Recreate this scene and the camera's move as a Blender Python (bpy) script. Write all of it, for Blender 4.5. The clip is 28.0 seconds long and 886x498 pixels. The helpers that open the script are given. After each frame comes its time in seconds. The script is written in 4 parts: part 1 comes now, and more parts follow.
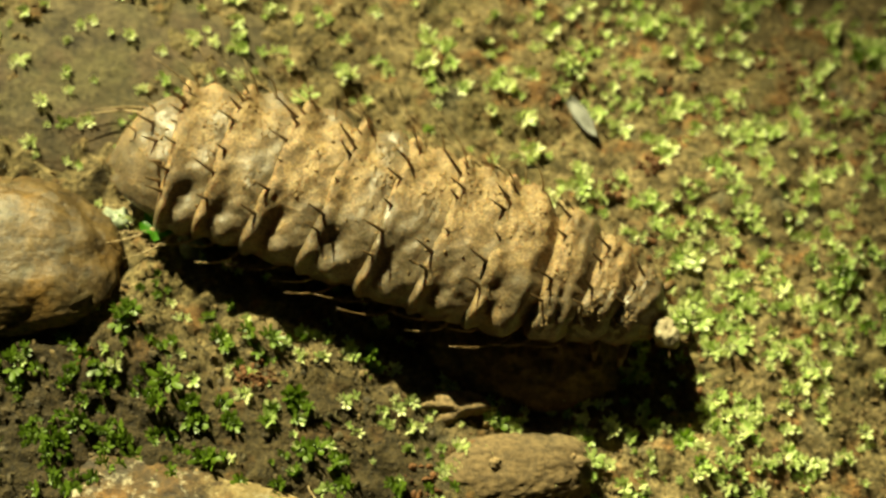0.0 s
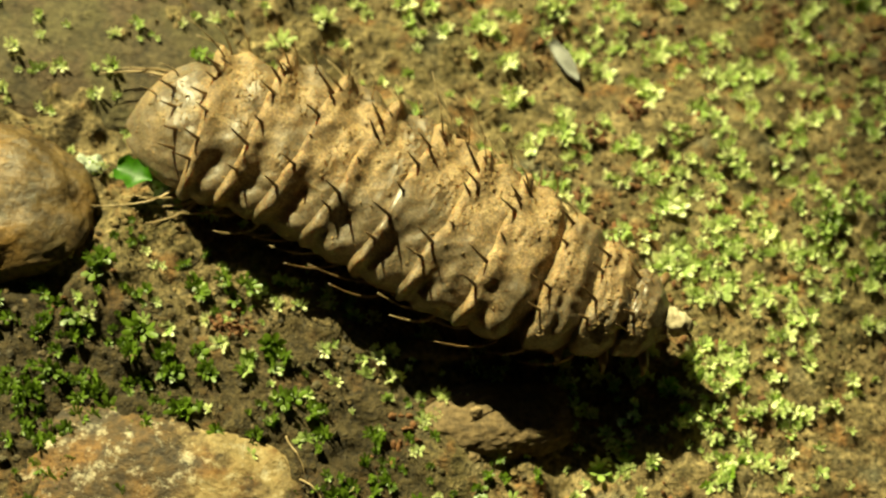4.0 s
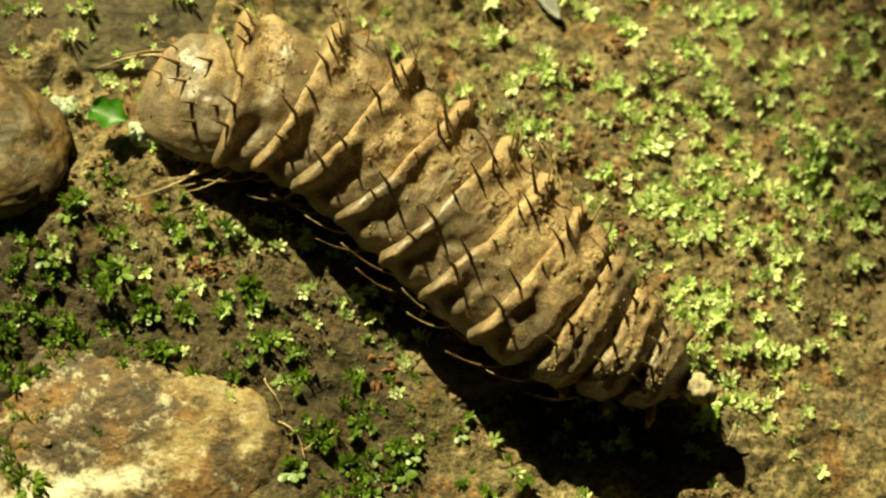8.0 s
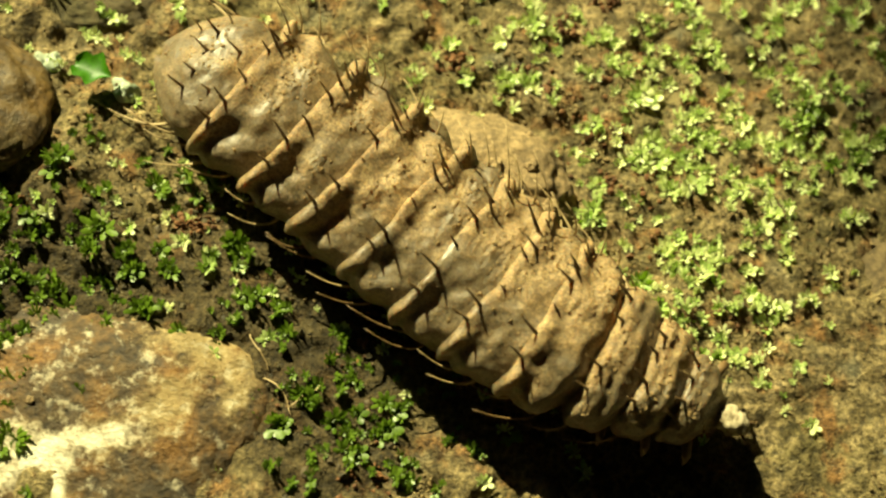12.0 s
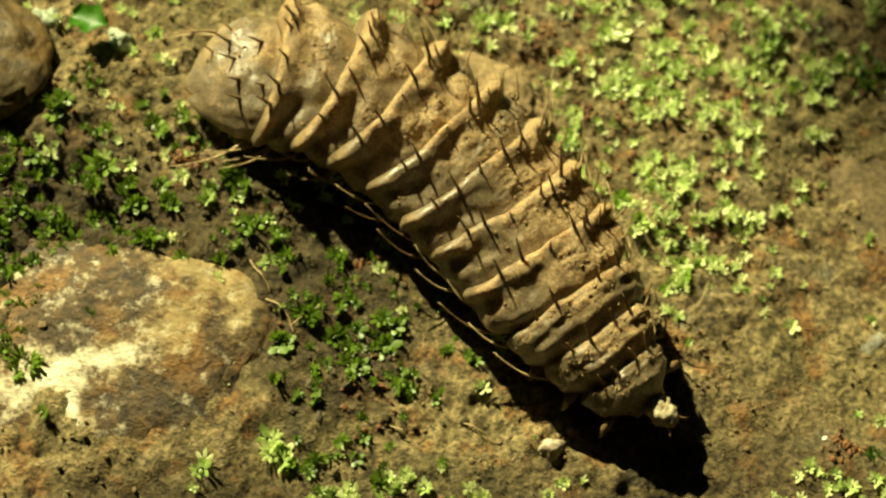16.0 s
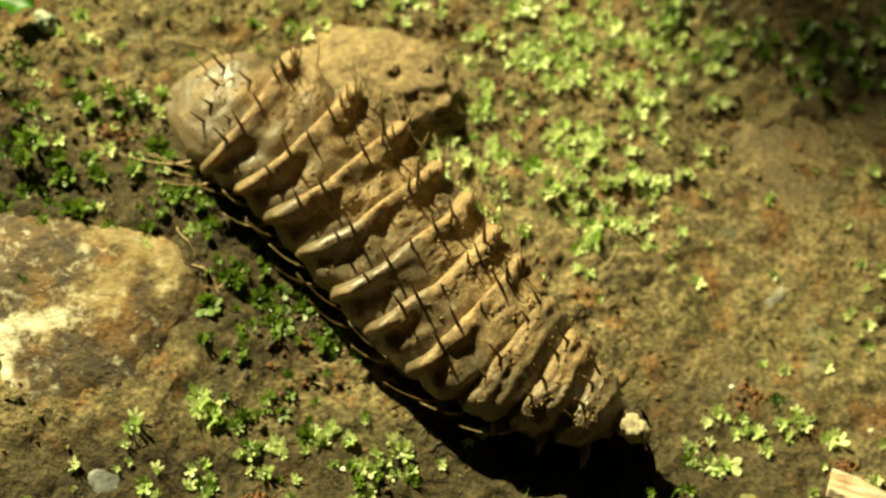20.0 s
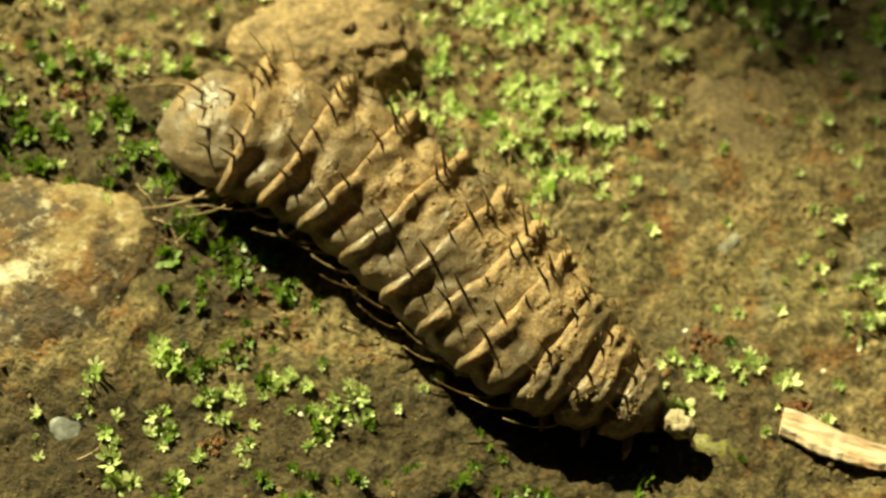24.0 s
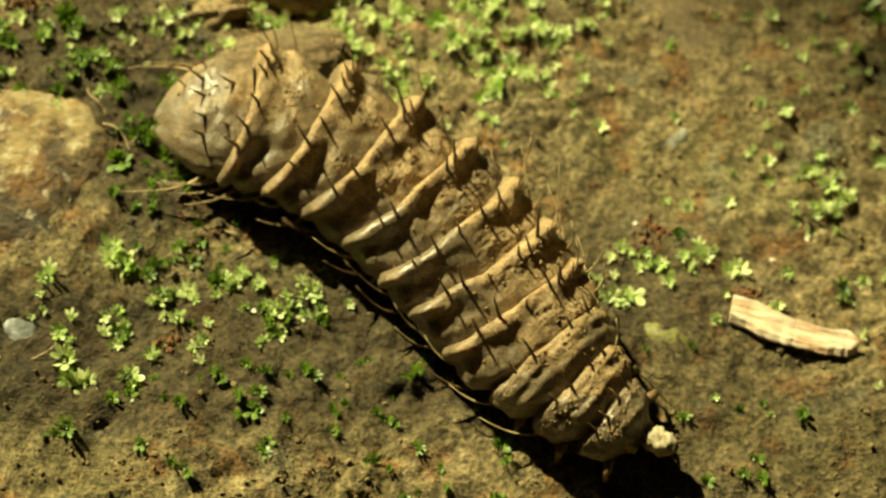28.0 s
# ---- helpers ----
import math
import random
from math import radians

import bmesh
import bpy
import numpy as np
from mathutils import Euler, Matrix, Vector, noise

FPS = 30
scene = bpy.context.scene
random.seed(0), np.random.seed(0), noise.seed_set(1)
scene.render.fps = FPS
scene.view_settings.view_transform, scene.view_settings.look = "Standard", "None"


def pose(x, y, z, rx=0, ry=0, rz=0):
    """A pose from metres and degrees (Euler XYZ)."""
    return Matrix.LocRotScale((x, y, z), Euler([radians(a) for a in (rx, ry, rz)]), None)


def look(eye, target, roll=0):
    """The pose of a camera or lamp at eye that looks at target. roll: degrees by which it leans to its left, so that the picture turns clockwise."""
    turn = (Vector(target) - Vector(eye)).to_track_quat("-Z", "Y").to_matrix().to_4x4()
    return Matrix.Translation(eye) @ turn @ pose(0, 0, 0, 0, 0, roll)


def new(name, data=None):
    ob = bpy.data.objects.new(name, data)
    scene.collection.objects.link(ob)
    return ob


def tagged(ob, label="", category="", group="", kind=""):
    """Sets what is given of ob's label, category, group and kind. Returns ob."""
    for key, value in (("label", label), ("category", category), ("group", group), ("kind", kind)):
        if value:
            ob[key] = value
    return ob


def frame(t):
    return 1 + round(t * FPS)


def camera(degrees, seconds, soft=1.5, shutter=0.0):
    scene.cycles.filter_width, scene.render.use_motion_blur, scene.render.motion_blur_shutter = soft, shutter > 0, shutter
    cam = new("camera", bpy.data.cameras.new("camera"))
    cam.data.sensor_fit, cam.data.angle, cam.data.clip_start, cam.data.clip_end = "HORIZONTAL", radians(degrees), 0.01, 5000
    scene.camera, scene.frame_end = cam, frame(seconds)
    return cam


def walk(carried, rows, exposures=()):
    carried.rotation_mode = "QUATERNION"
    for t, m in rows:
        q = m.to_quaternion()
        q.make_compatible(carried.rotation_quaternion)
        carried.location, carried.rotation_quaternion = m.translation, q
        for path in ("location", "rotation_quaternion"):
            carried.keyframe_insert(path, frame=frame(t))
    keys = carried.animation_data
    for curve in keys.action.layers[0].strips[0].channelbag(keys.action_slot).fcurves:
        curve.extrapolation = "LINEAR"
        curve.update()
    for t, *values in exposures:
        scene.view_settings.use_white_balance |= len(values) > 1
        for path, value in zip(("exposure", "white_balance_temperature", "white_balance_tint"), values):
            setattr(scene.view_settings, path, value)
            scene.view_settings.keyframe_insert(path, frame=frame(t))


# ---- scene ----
from mathutils import bvhtree

cam = camera(26.0, 28.0, soft=2.35)
cam.data.dof.use_dof = True
cam.data.dof.focus_distance = 0.110
cam.data.dof.aperture_fstop = 38.0
PATH = [
    (0, (-0.00000, -0.05260, 0.11197), (-0.00255, -0.00371, 0.00241), 0.98),
    (0.5, (-0.00026, -0.05287, 0.11155), (-0.00266, -0.00390, 0.00203), 1.19),
    (1, (0.00021, -0.05227, 0.11153), (-0.00250, -0.00423, 0.00160), 0.75),
    (1.5, (0.00019, -0.05230, 0.11134), (-0.00211, -0.00443, 0.00133), 1.15),
    (2, (0.00020, -0.05283, 0.11065), (-0.00217, -0.00458, 0.00080), 1.05),
    (2.5, (0.00008, -0.05263, 0.11054), (-0.00194, -0.00486, 0.00048), 1.43),
    (3, (0.00100, -0.05196, 0.11045), (-0.00148, -0.00517, -0.00003), 0.80),
    (3.5, (0.00094, -0.05208, 0.10997), (-0.00143, -0.00555, -0.00062), 0.88),
    (4, (0.00079, -0.05226, 0.10978), (-0.00115, -0.00584, -0.00086), 1.33),
    (4.5, (0.00072, -0.05232, 0.10932), (-0.00111, -0.00589, -0.00132), 1.46),
    (6.5, (0.00077, -0.05209, 0.11027), (-0.00055, -0.00564, -0.00037), 2.13),
    (7, (0.00089, -0.05240, 0.11031), (-0.00005, -0.00540, -0.00010), 2.51),
    (7.5, (0.00123, -0.05252, 0.10977), (0.00033, -0.00539, -0.00058), 2.44),
    (8, (0.00226, -0.05362, 0.10772), (0.00024, -0.00861, -0.00350), 0.76),
    (8.5, (0.00259, -0.05332, 0.10721), (0.00039, -0.00879, -0.00420), 0.47),
    (9, (0.00277, -0.05345, 0.10703), (0.00048, -0.00912, -0.00446), 0.28),
    (9.5, (0.00288, -0.05357, 0.10678), (0.00062, -0.00949, -0.00481), 0.27),
    (10, (0.00274, -0.05346, 0.10674), (0.00046, -0.00954, -0.00491), 0.27),
    (10.5, (0.00287, -0.05358, 0.10622), (0.00050, -0.00953, -0.00538), 0.14),
    (11, (0.00288, -0.05366, 0.10646), (0.00062, -0.00976, -0.00520), 0.24),
    (11.5, (0.00349, -0.05418, 0.10613), (0.00082, -0.01035, -0.00555), -0.31),
    (12, (0.00398, -0.05436, 0.10606), (0.00105, -0.01064, -0.00565), -0.68),
    (12.5, (0.00428, -0.05450, 0.10657), (0.00171, -0.01069, -0.00511), -0.27),
    (13, (0.00492, -0.05915, 0.10689), (0.00272, -0.01164, -0.00328), -0.33),
    (13.5, (0.00066, -0.06419, 0.10660), (0.00211, -0.01432, -0.00253), 2.99),
    (15.5, (0.00202, -0.06866, 0.10572), (0.00187, -0.01664, -0.00242), 0.13),
    (16, (0.00215, -0.06843, 0.10565), (0.00199, -0.01654, -0.00256), 0.10),
    (16.5, (0.00212, -0.06867, 0.10565), (0.00219, -0.01668, -0.00250), 0.29),
    (17, (0.00207, -0.06892, 0.10541), (0.00195, -0.01680, -0.00268), 0.11),
    (17.5, (0.00238, -0.06898, 0.10561), (0.00197, -0.01698, -0.00254), -0.21),
    (18, (0.00274, -0.06905, 0.10580), (0.00234, -0.01709, -0.00237), -0.20),
    (18.5, (0.00461, -0.07127, 0.10642), (0.00286, -0.01864, -0.00141), -1.64),
    (19, (0.00345, -0.07183, 0.10721), (0.00446, -0.01935, -0.00070), 0.85),
    (19.5, (0.00310, -0.07425, 0.10751), (0.00611, -0.01968, 0.00068), 2.18),
    (20, (0.00257, -0.07522, 0.10755), (0.00699, -0.02066, 0.00077), 3.18),
    (20.5, (0.00339, -0.07596, 0.10725), (0.00696, -0.02137, 0.00044), 2.26),
    (21, (0.00287, -0.07597, 0.10681), (0.00689, -0.02160, -0.00009), 2.62),
    (21.5, (0.00341, -0.07626, 0.10696), (0.00697, -0.02202, -0.00002), 2.19),
    (23.5, (0.00454, -0.07757, 0.10703), (0.00854, -0.02319, 0.00014), 2.30),
    (24, (0.00704, -0.08016, 0.10739), (0.00963, -0.02446, 0.00113), 0.43),
    (24.5, (0.00635, -0.08095, 0.10747), (0.01116, -0.02612, 0.00084), 2.22),
    (25, (0.00644, -0.08128, 0.10706), (0.01154, -0.02639, 0.00047), 2.43),
    (25.5, (0.00621, -0.08129, 0.10702), (0.01153, -0.02672, 0.00028), 2.64),
    (26, (0.00705, -0.08199, 0.10699), (0.01176, -0.02726, 0.00030), 1.91),
    (26.5, (0.00662, -0.08291, 0.10682), (0.01186, -0.02816, 0.00017), 2.11),
    (27, (0.00792, -0.08384, 0.10666), (0.01219, -0.02898, 0.00002), 1.06),
    (27.5, (0.00778, -0.08411, 0.10641), (0.01219, -0.02928, -0.00024), 1.16),
    (28, (0.00873, -0.08550, 0.10572), (0.01241, -0.03077, -0.00101), 0.17),
]
walk(cam, [(t, look(eye, target, roll)) for t, eye, target, roll in PATH], [(0, 1.05, 8800, -17), (2, 1.1, 8800, -17), (9, 1.12, 8800, -17), (13, 1.17, 8800, -17), (17, 1.06, 8800, -17), (19, 1.08, 8800, -17), (24, 1.12, 8800, -17), (28, 1.04, 8800, -17)])

# ---- light: low sun from behind and to the side, dim forest sky ----
SUN_FROM = Vector((-0.56, 0.86, 0.88)).normalized()
world = bpy.data.worlds.new("world")
scene.world = world
world.use_nodes = True
wn = world.node_tree.nodes
sky = wn.new("ShaderNodeTexSky")
sky.sky_type = "NISHITA"
sky.sun_disc = False
sky.sun_elevation = math.asin(SUN_FROM.z)
sky.sun_rotation = math.atan2(SUN_FROM.x, SUN_FROM.y)
world.node_tree.links.new(sky.outputs[0], wn["Background"].inputs[0])
wn["Background"].inputs[1].default_value = 0.05
sun = new("sun", bpy.data.lights.new("sun", "SUN"))
sun.data.energy = 5.5
sun.data.angle = radians(0.53)
sun.data.color = (1.0, 0.91, 0.70)
sun.matrix_world = look(SUN_FROM * 2, (0, 0, 0))

MM = 0.001
rng = np.random.default_rng(7)


# ---- noise ----
def hash2(ix, iy, seed):
    n = (ix.astype(np.int64) * 374761393 + iy.astype(np.int64) * 668265263 + seed * 1442695041) & 0x7FFFFFFF
    n = ((n ^ (n >> 13)) * 1274126177) & 0x7FFFFFFF
    return ((n ^ (n >> 16)) & 0xFFFF) / 65535.0


def vnoise(x, y, size, seed=0):
    """Smooth value noise, 0 to 1, with cells of that size."""
    u, v = x / size, y / size
    iu, iv = np.floor(u), np.floor(v)
    fu, fv = u - iu, v - iv
    fu, fv = fu * fu * (3 - 2 * fu), fv * fv * (3 - 2 * fv)
    a, b = hash2(iu, iv, seed), hash2(iu + 1, iv, seed)
    c, d = hash2(iu, iv + 1, seed), hash2(iu + 1, iv + 1, seed)
    return (a * (1 - fu) + b * fu) * (1 - fv) + (c * (1 - fu) + d * fu) * fv


def bump(x, y, cx, cy, rx, ry, turn=0.0, sharp=1.0):
    c, s = math.cos(turn), math.sin(turn)
    u, v = ((x - cx) * c + (y - cy) * s) / rx, (-(x - cx) * s + (y - cy) * c) / ry
    return np.exp(-((u * u + v * v) ** sharp))


def ground_height(x, y):
    """Height of the soil in mm over a place in mm."""
    x, y = np.asarray(x, float), np.asarray(y, float)
    near = np.exp(-((np.hypot(x - 5, y + 15) / 120) ** 4))
    z = (1.51 - 0.101 * x + 0.0282 * y) * near
    z = z + 1.1 * (vnoise(x, y, 9, 1) - 0.5) + 0.8 * (vnoise(x, y, 4, 2) - 0.5)
    rough = 0.55 + 0.95 * vnoise(x, y, 7, 9) - 0.5 * bump(x, y, 28, -22, 8, 9) + 0.25 * bump(x, y, -15, -15, 13, 6)
    rough = rough - 0.4 * bump(x, y, 25, -46, 20, 8)
    z = z + rough * (0.6 * (vnoise(x, y, 1.7, 3) - 0.5) + 0.42 * (vnoise(x, y, 0.8, 4) - 0.5) + 0.2 * (vnoise(x, y, 0.4, 5) - 0.5))
    # little pits between crumbs
    pit = np.clip(0.28 - vnoise(x + 0.7 * vnoise(x, y, 0.8, 43), y + 0.7 * vnoise(x, y, 0.7, 44), 1.3, 6), 0, 1) + 0.5 * np.clip(0.22 - vnoise(x + 0.6 * vnoise(x, y, 0.9, 41), y + 0.9 * vnoise(x, y, 1.1, 42), 2.3, 16), 0, 1) + 0.5 * np.clip(0.3 - vnoise(x, y, 0.7, 26), 0, 1)
    z = z - 1.1 * pit * rough
    # dark dip under the lower flank of the trail
    z = z - 1.0 * bump(x, y, -4, -9, 12, 2.5, -0.35)
    return z


# ---- materials ----
def material(name, build, **kw):
    m = bpy.data.materials.new(name)
    m.use_nodes = True
    nt = m.node_tree
    build(nt, nt.nodes["Principled BSDF"], **kw)
    return m


def mapped(nt, scale_mm, detail=4.0, rough=0.6, seed=0.0, vary=False):
    """Noise with features of about that many mm; vary: another stretch of it on each object."""
    co = nt.nodes.new("ShaderNodeTexCoord")
    mp = nt.nodes.new("ShaderNodeMapping")
    mp.inputs["Location"].default_value = (seed * 3.7, seed * 1.3, seed * 2.1)
    nt.links.new(co.outputs["Object"], mp.inputs[0])
    if vary:
        info, turn = nt.nodes.new("ShaderNodeObjectInfo"), nt.nodes.new("ShaderNodeVectorMath")
        turn.operation = "SCALE"
        turn.inputs[0].default_value = (0.31, 0.17, 0.07)
        nt.links.new(info.outputs["Random"], turn.inputs["Scale"])
        nt.links.new(turn.outputs[0], mp.inputs["Location"])
    tx = nt.nodes.new("ShaderNodeTexNoise")
    tx.inputs["Scale"].default_value = 1000.0 / scale_mm
    tx.inputs["Detail"].default_value = detail
    tx.inputs["Roughness"].default_value = rough
    nt.links.new(mp.outputs[0], tx.inputs["Vector"])
    return tx


def ramp(nt, socket, stops):
    r = nt.nodes.new("ShaderNodeValToRGB")
    els = r.color_ramp.elements
    while len(els) < len(stops):
        els.new(0.5)
    for e, (p, c) in zip(els, stops):
        e.position = p
        e.color = (*c, 1) if isinstance(c, tuple) else (c, c, c, 1)
    nt.links.new(socket, r.inputs[0])
    return r


def mixed(nt, fac, a, b):
    m = nt.nodes.new("ShaderNodeMix")
    m.data_type = "RGBA"
    nt.links.new(fac, m.inputs[0])
    for sock, v in ((m.inputs[6], a), (m.inputs[7], b)):
        if isinstance(v, tuple):
            sock.default_value = (*v, 1)
        else:
            nt.links.new(v, sock)
    return m.outputs[2]


def bumped(nt, bsdf, heights, dist_mm=0.2, strength=0.8):
    last = None
    for h, d in heights:
        b = nt.nodes.new("ShaderNodeBump")
        b.inputs["Strength"].default_value = strength
        b.inputs["Distance"].default_value = d * MM
        nt.links.new(h, b.inputs["Height"])
        if last:
            nt.links.new(last, b.inputs["Normal"])
        last = b.outputs[0]
    nt.links.new(last, bsdf.inputs["Normal"])


def patches(nt, spots):
    """Soft ellipses of (place, size) in mm, joined: 0 outside, 1 at the middle."""
    total = None
    for at, size in spots:
        co, mp, gr = nt.nodes.new("ShaderNodeTexCoord"), nt.nodes.new("ShaderNodeMapping"), nt.nodes.new("ShaderNodeTexGradient")
        gr.gradient_type = "SPHERICAL"
        mp.vector_type = "TEXTURE"
        mp.inputs["Location"].default_value = tuple(q * MM for q in at[:3])
        mp.inputs["Rotation"].default_value = (0, 0, at[3])
        mp.inputs["Scale"].default_value = tuple(q * MM for q in size)
        nt.links.new(co.outputs["Object"], mp.inputs[0])
        nt.links.new(mp.outputs[0], gr.inputs[0])
        if total is None:
            total = gr.outputs["Fac"]
        else:
            mx = nt.nodes.new("ShaderNodeMath")
            mx.operation = "MAXIMUM"
            nt.links.new(total, mx.inputs[0])
            nt.links.new(gr.outputs["Fac"], mx.inputs[1])
            total = mx.outputs[0]
    return total


def veined_stone(nt, p, **kw):
    """Ochre stone crossed by a white quartz vein with a yellow rim."""
    stone(nt, p, **kw)
    mask = patches(nt, [((-20.8, -27.6, 3, 0.35), (4.6, 2.3, 6)), ((-19.0, -30.0, 3, -1.25), (4.4, 1.3, 6)), ((-16.8, -26.3, 3, 0.3), (3.4, 1.7, 6)), ((-13.6, -24.3, 3, 0.95), (3.6, 2.2, 6)), ((-11.4, -21.0, 3, 0.7), (3.0, 2.2, 6)), ((-12.2, -20.0, 3, 0.1), (4.6, 1.9, 6)), ((-9.8, -22.0, 3, 1.5), (4.0, 1.8, 6))])
    glow = patches(nt, [((-20.6, -27.6, 3, 0.35), (4.4, 2.0, 6)), ((-19.3, -29.2, 3, -1.25), (3.2, 1.0, 6)), ((-16.9, -26.4, 3, 0.3), (3.4, 1.0, 6))])
    n = mapped(nt, 1.1, 7, 0.74, 77)
    sc = nt.nodes.new("ShaderNodeMath")
    sc.operation = "MULTIPLY_ADD"
    sc.inputs[1].default_value, sc.inputs[2].default_value = 2.9, -1.50
    nt.links.new(n.outputs[0], sc.inputs[0])
    add = nt.nodes.new("ShaderNodeMath")
    nt.links.new(mask, add.inputs[0])
    nt.links.new(sc.outputs[0], add.inputs[1])
    base = p.inputs["Base Color"].links[0].from_socket
    add_white = nt.nodes.new("ShaderNodeMath")
    nt.links.new(glow, add_white.inputs[0])
    nt.links.new(sc.outputs[0], add_white.inputs[1])
    rim = ramp(nt, add.outputs[0], [(0.12, 0.0), (0.62, 0.80)])
    c = mixed(nt, rim.outputs[0], base, (0.37, 0.268, 0.122))
    white = ramp(nt, add_white.outputs[0], [(0.06, 0.0), (0.85, 1.0)])
    nt.links.new(mixed(nt, white.outputs[0], c, (0.78, 0.72, 0.56)), p.inputs["Base Color"])


# dark stretches of soil, painted-in shade as well as humus: place, size, how far
SHADE_AND_HUMUS = (((-26, -17, 3), (17, 11, 12), 0.94), ((-5, -24, 1), (9, 9, 10), 0.8), ((-8, -17, 2), (13, 7, 8), 0.75), ((34, -46, -3), (18, 11, 9), 0.5), ((41, -6, 0), (14, 11, 10), 0.8), ((23, -33, 0), (16, 8, 10), 0.6), ((2, -38, 0), (42, 9, 12), 0.8), ((-14, -37, 1), (10, 7, 8), 0.6))


def soil(nt, p):
    big, mid, fine = mapped(nt, 9, 3, 0.6, 1), mapped(nt, 1.7, 6, 0.72, 2), mapped(nt, 0.35, 3, 0.7, 3)
    grain, glint = mapped(nt, 0.8, 4, 0.65, 91), mapped(nt, 0.22, 2, 0.5, 92)
    a = ramp(nt, mid.outputs[0], [(0.31, (0.033, 0.023, 0.010)), (0.47, (0.155, 0.114, 0.053)), (0.66, (0.315, 0.236, 0.122))])
    green = ramp(nt, big.outputs[0], [(0.44, 0.0), (0.66, 0.30)])
    c = mixed(nt, green.outputs[0], a.outputs[0], (0.090, 0.092, 0.025))
    rust = ramp(nt, mapped(nt, 2.4, 4, 0.6, 8).outputs[0], [(0.54, 0.0), (0.64, 0.75)])
    c = mixed(nt, rust.outputs[0], c, (0.20, 0.095, 0.034))
    grey = ramp(nt, mapped(nt, 4.0, 3, 0.5, 14).outputs[0], [(0.60, 0.0), (0.72, 0.6)])
    c = mixed(nt, grey.outputs[0], c, (0.13, 0.125, 0.085))
    speck = ramp(nt, fine.outputs[0], [(0.35, 0.34), (0.65, 1.65)])
    mul = nt.nodes.new("ShaderNodeMix")
    mul.data_type, mul.blend_type = "RGBA", "MULTIPLY"
    mul.inputs[0].default_value = 1.0
    nt.links.new(c, mul.inputs[6])
    nt.links.new(speck.outputs[0], mul.inputs[7])
    nt.links.new(mul.outputs[2], p.inputs["Base Color"])
    for at, size, fac in SHADE_AND_HUMUS:
        # mixes shade and humus tone into the soil colour
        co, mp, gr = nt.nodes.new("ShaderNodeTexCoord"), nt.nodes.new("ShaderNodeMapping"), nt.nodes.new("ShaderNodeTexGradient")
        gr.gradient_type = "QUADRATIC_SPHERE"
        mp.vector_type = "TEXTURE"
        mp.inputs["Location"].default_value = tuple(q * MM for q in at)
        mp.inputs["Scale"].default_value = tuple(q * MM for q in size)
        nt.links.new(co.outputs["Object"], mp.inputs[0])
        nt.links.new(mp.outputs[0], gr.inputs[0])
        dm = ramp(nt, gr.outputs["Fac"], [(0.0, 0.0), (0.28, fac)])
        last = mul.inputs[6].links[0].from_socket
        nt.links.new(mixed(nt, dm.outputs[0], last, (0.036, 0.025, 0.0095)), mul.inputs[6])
    wet = ramp(nt, glint.outputs[0], [(0.60, 0.88), (0.69, 0.22)])
    nt.links.new(wet.outputs[0], p.inputs["Roughness"])
    p.inputs["Specular IOR Level"].default_value = 0.35
    bumped(nt, p, [(mid.outputs[0], 0.65), (grain.outputs[0], 0.50), (fine.outputs[0], 0.24)])


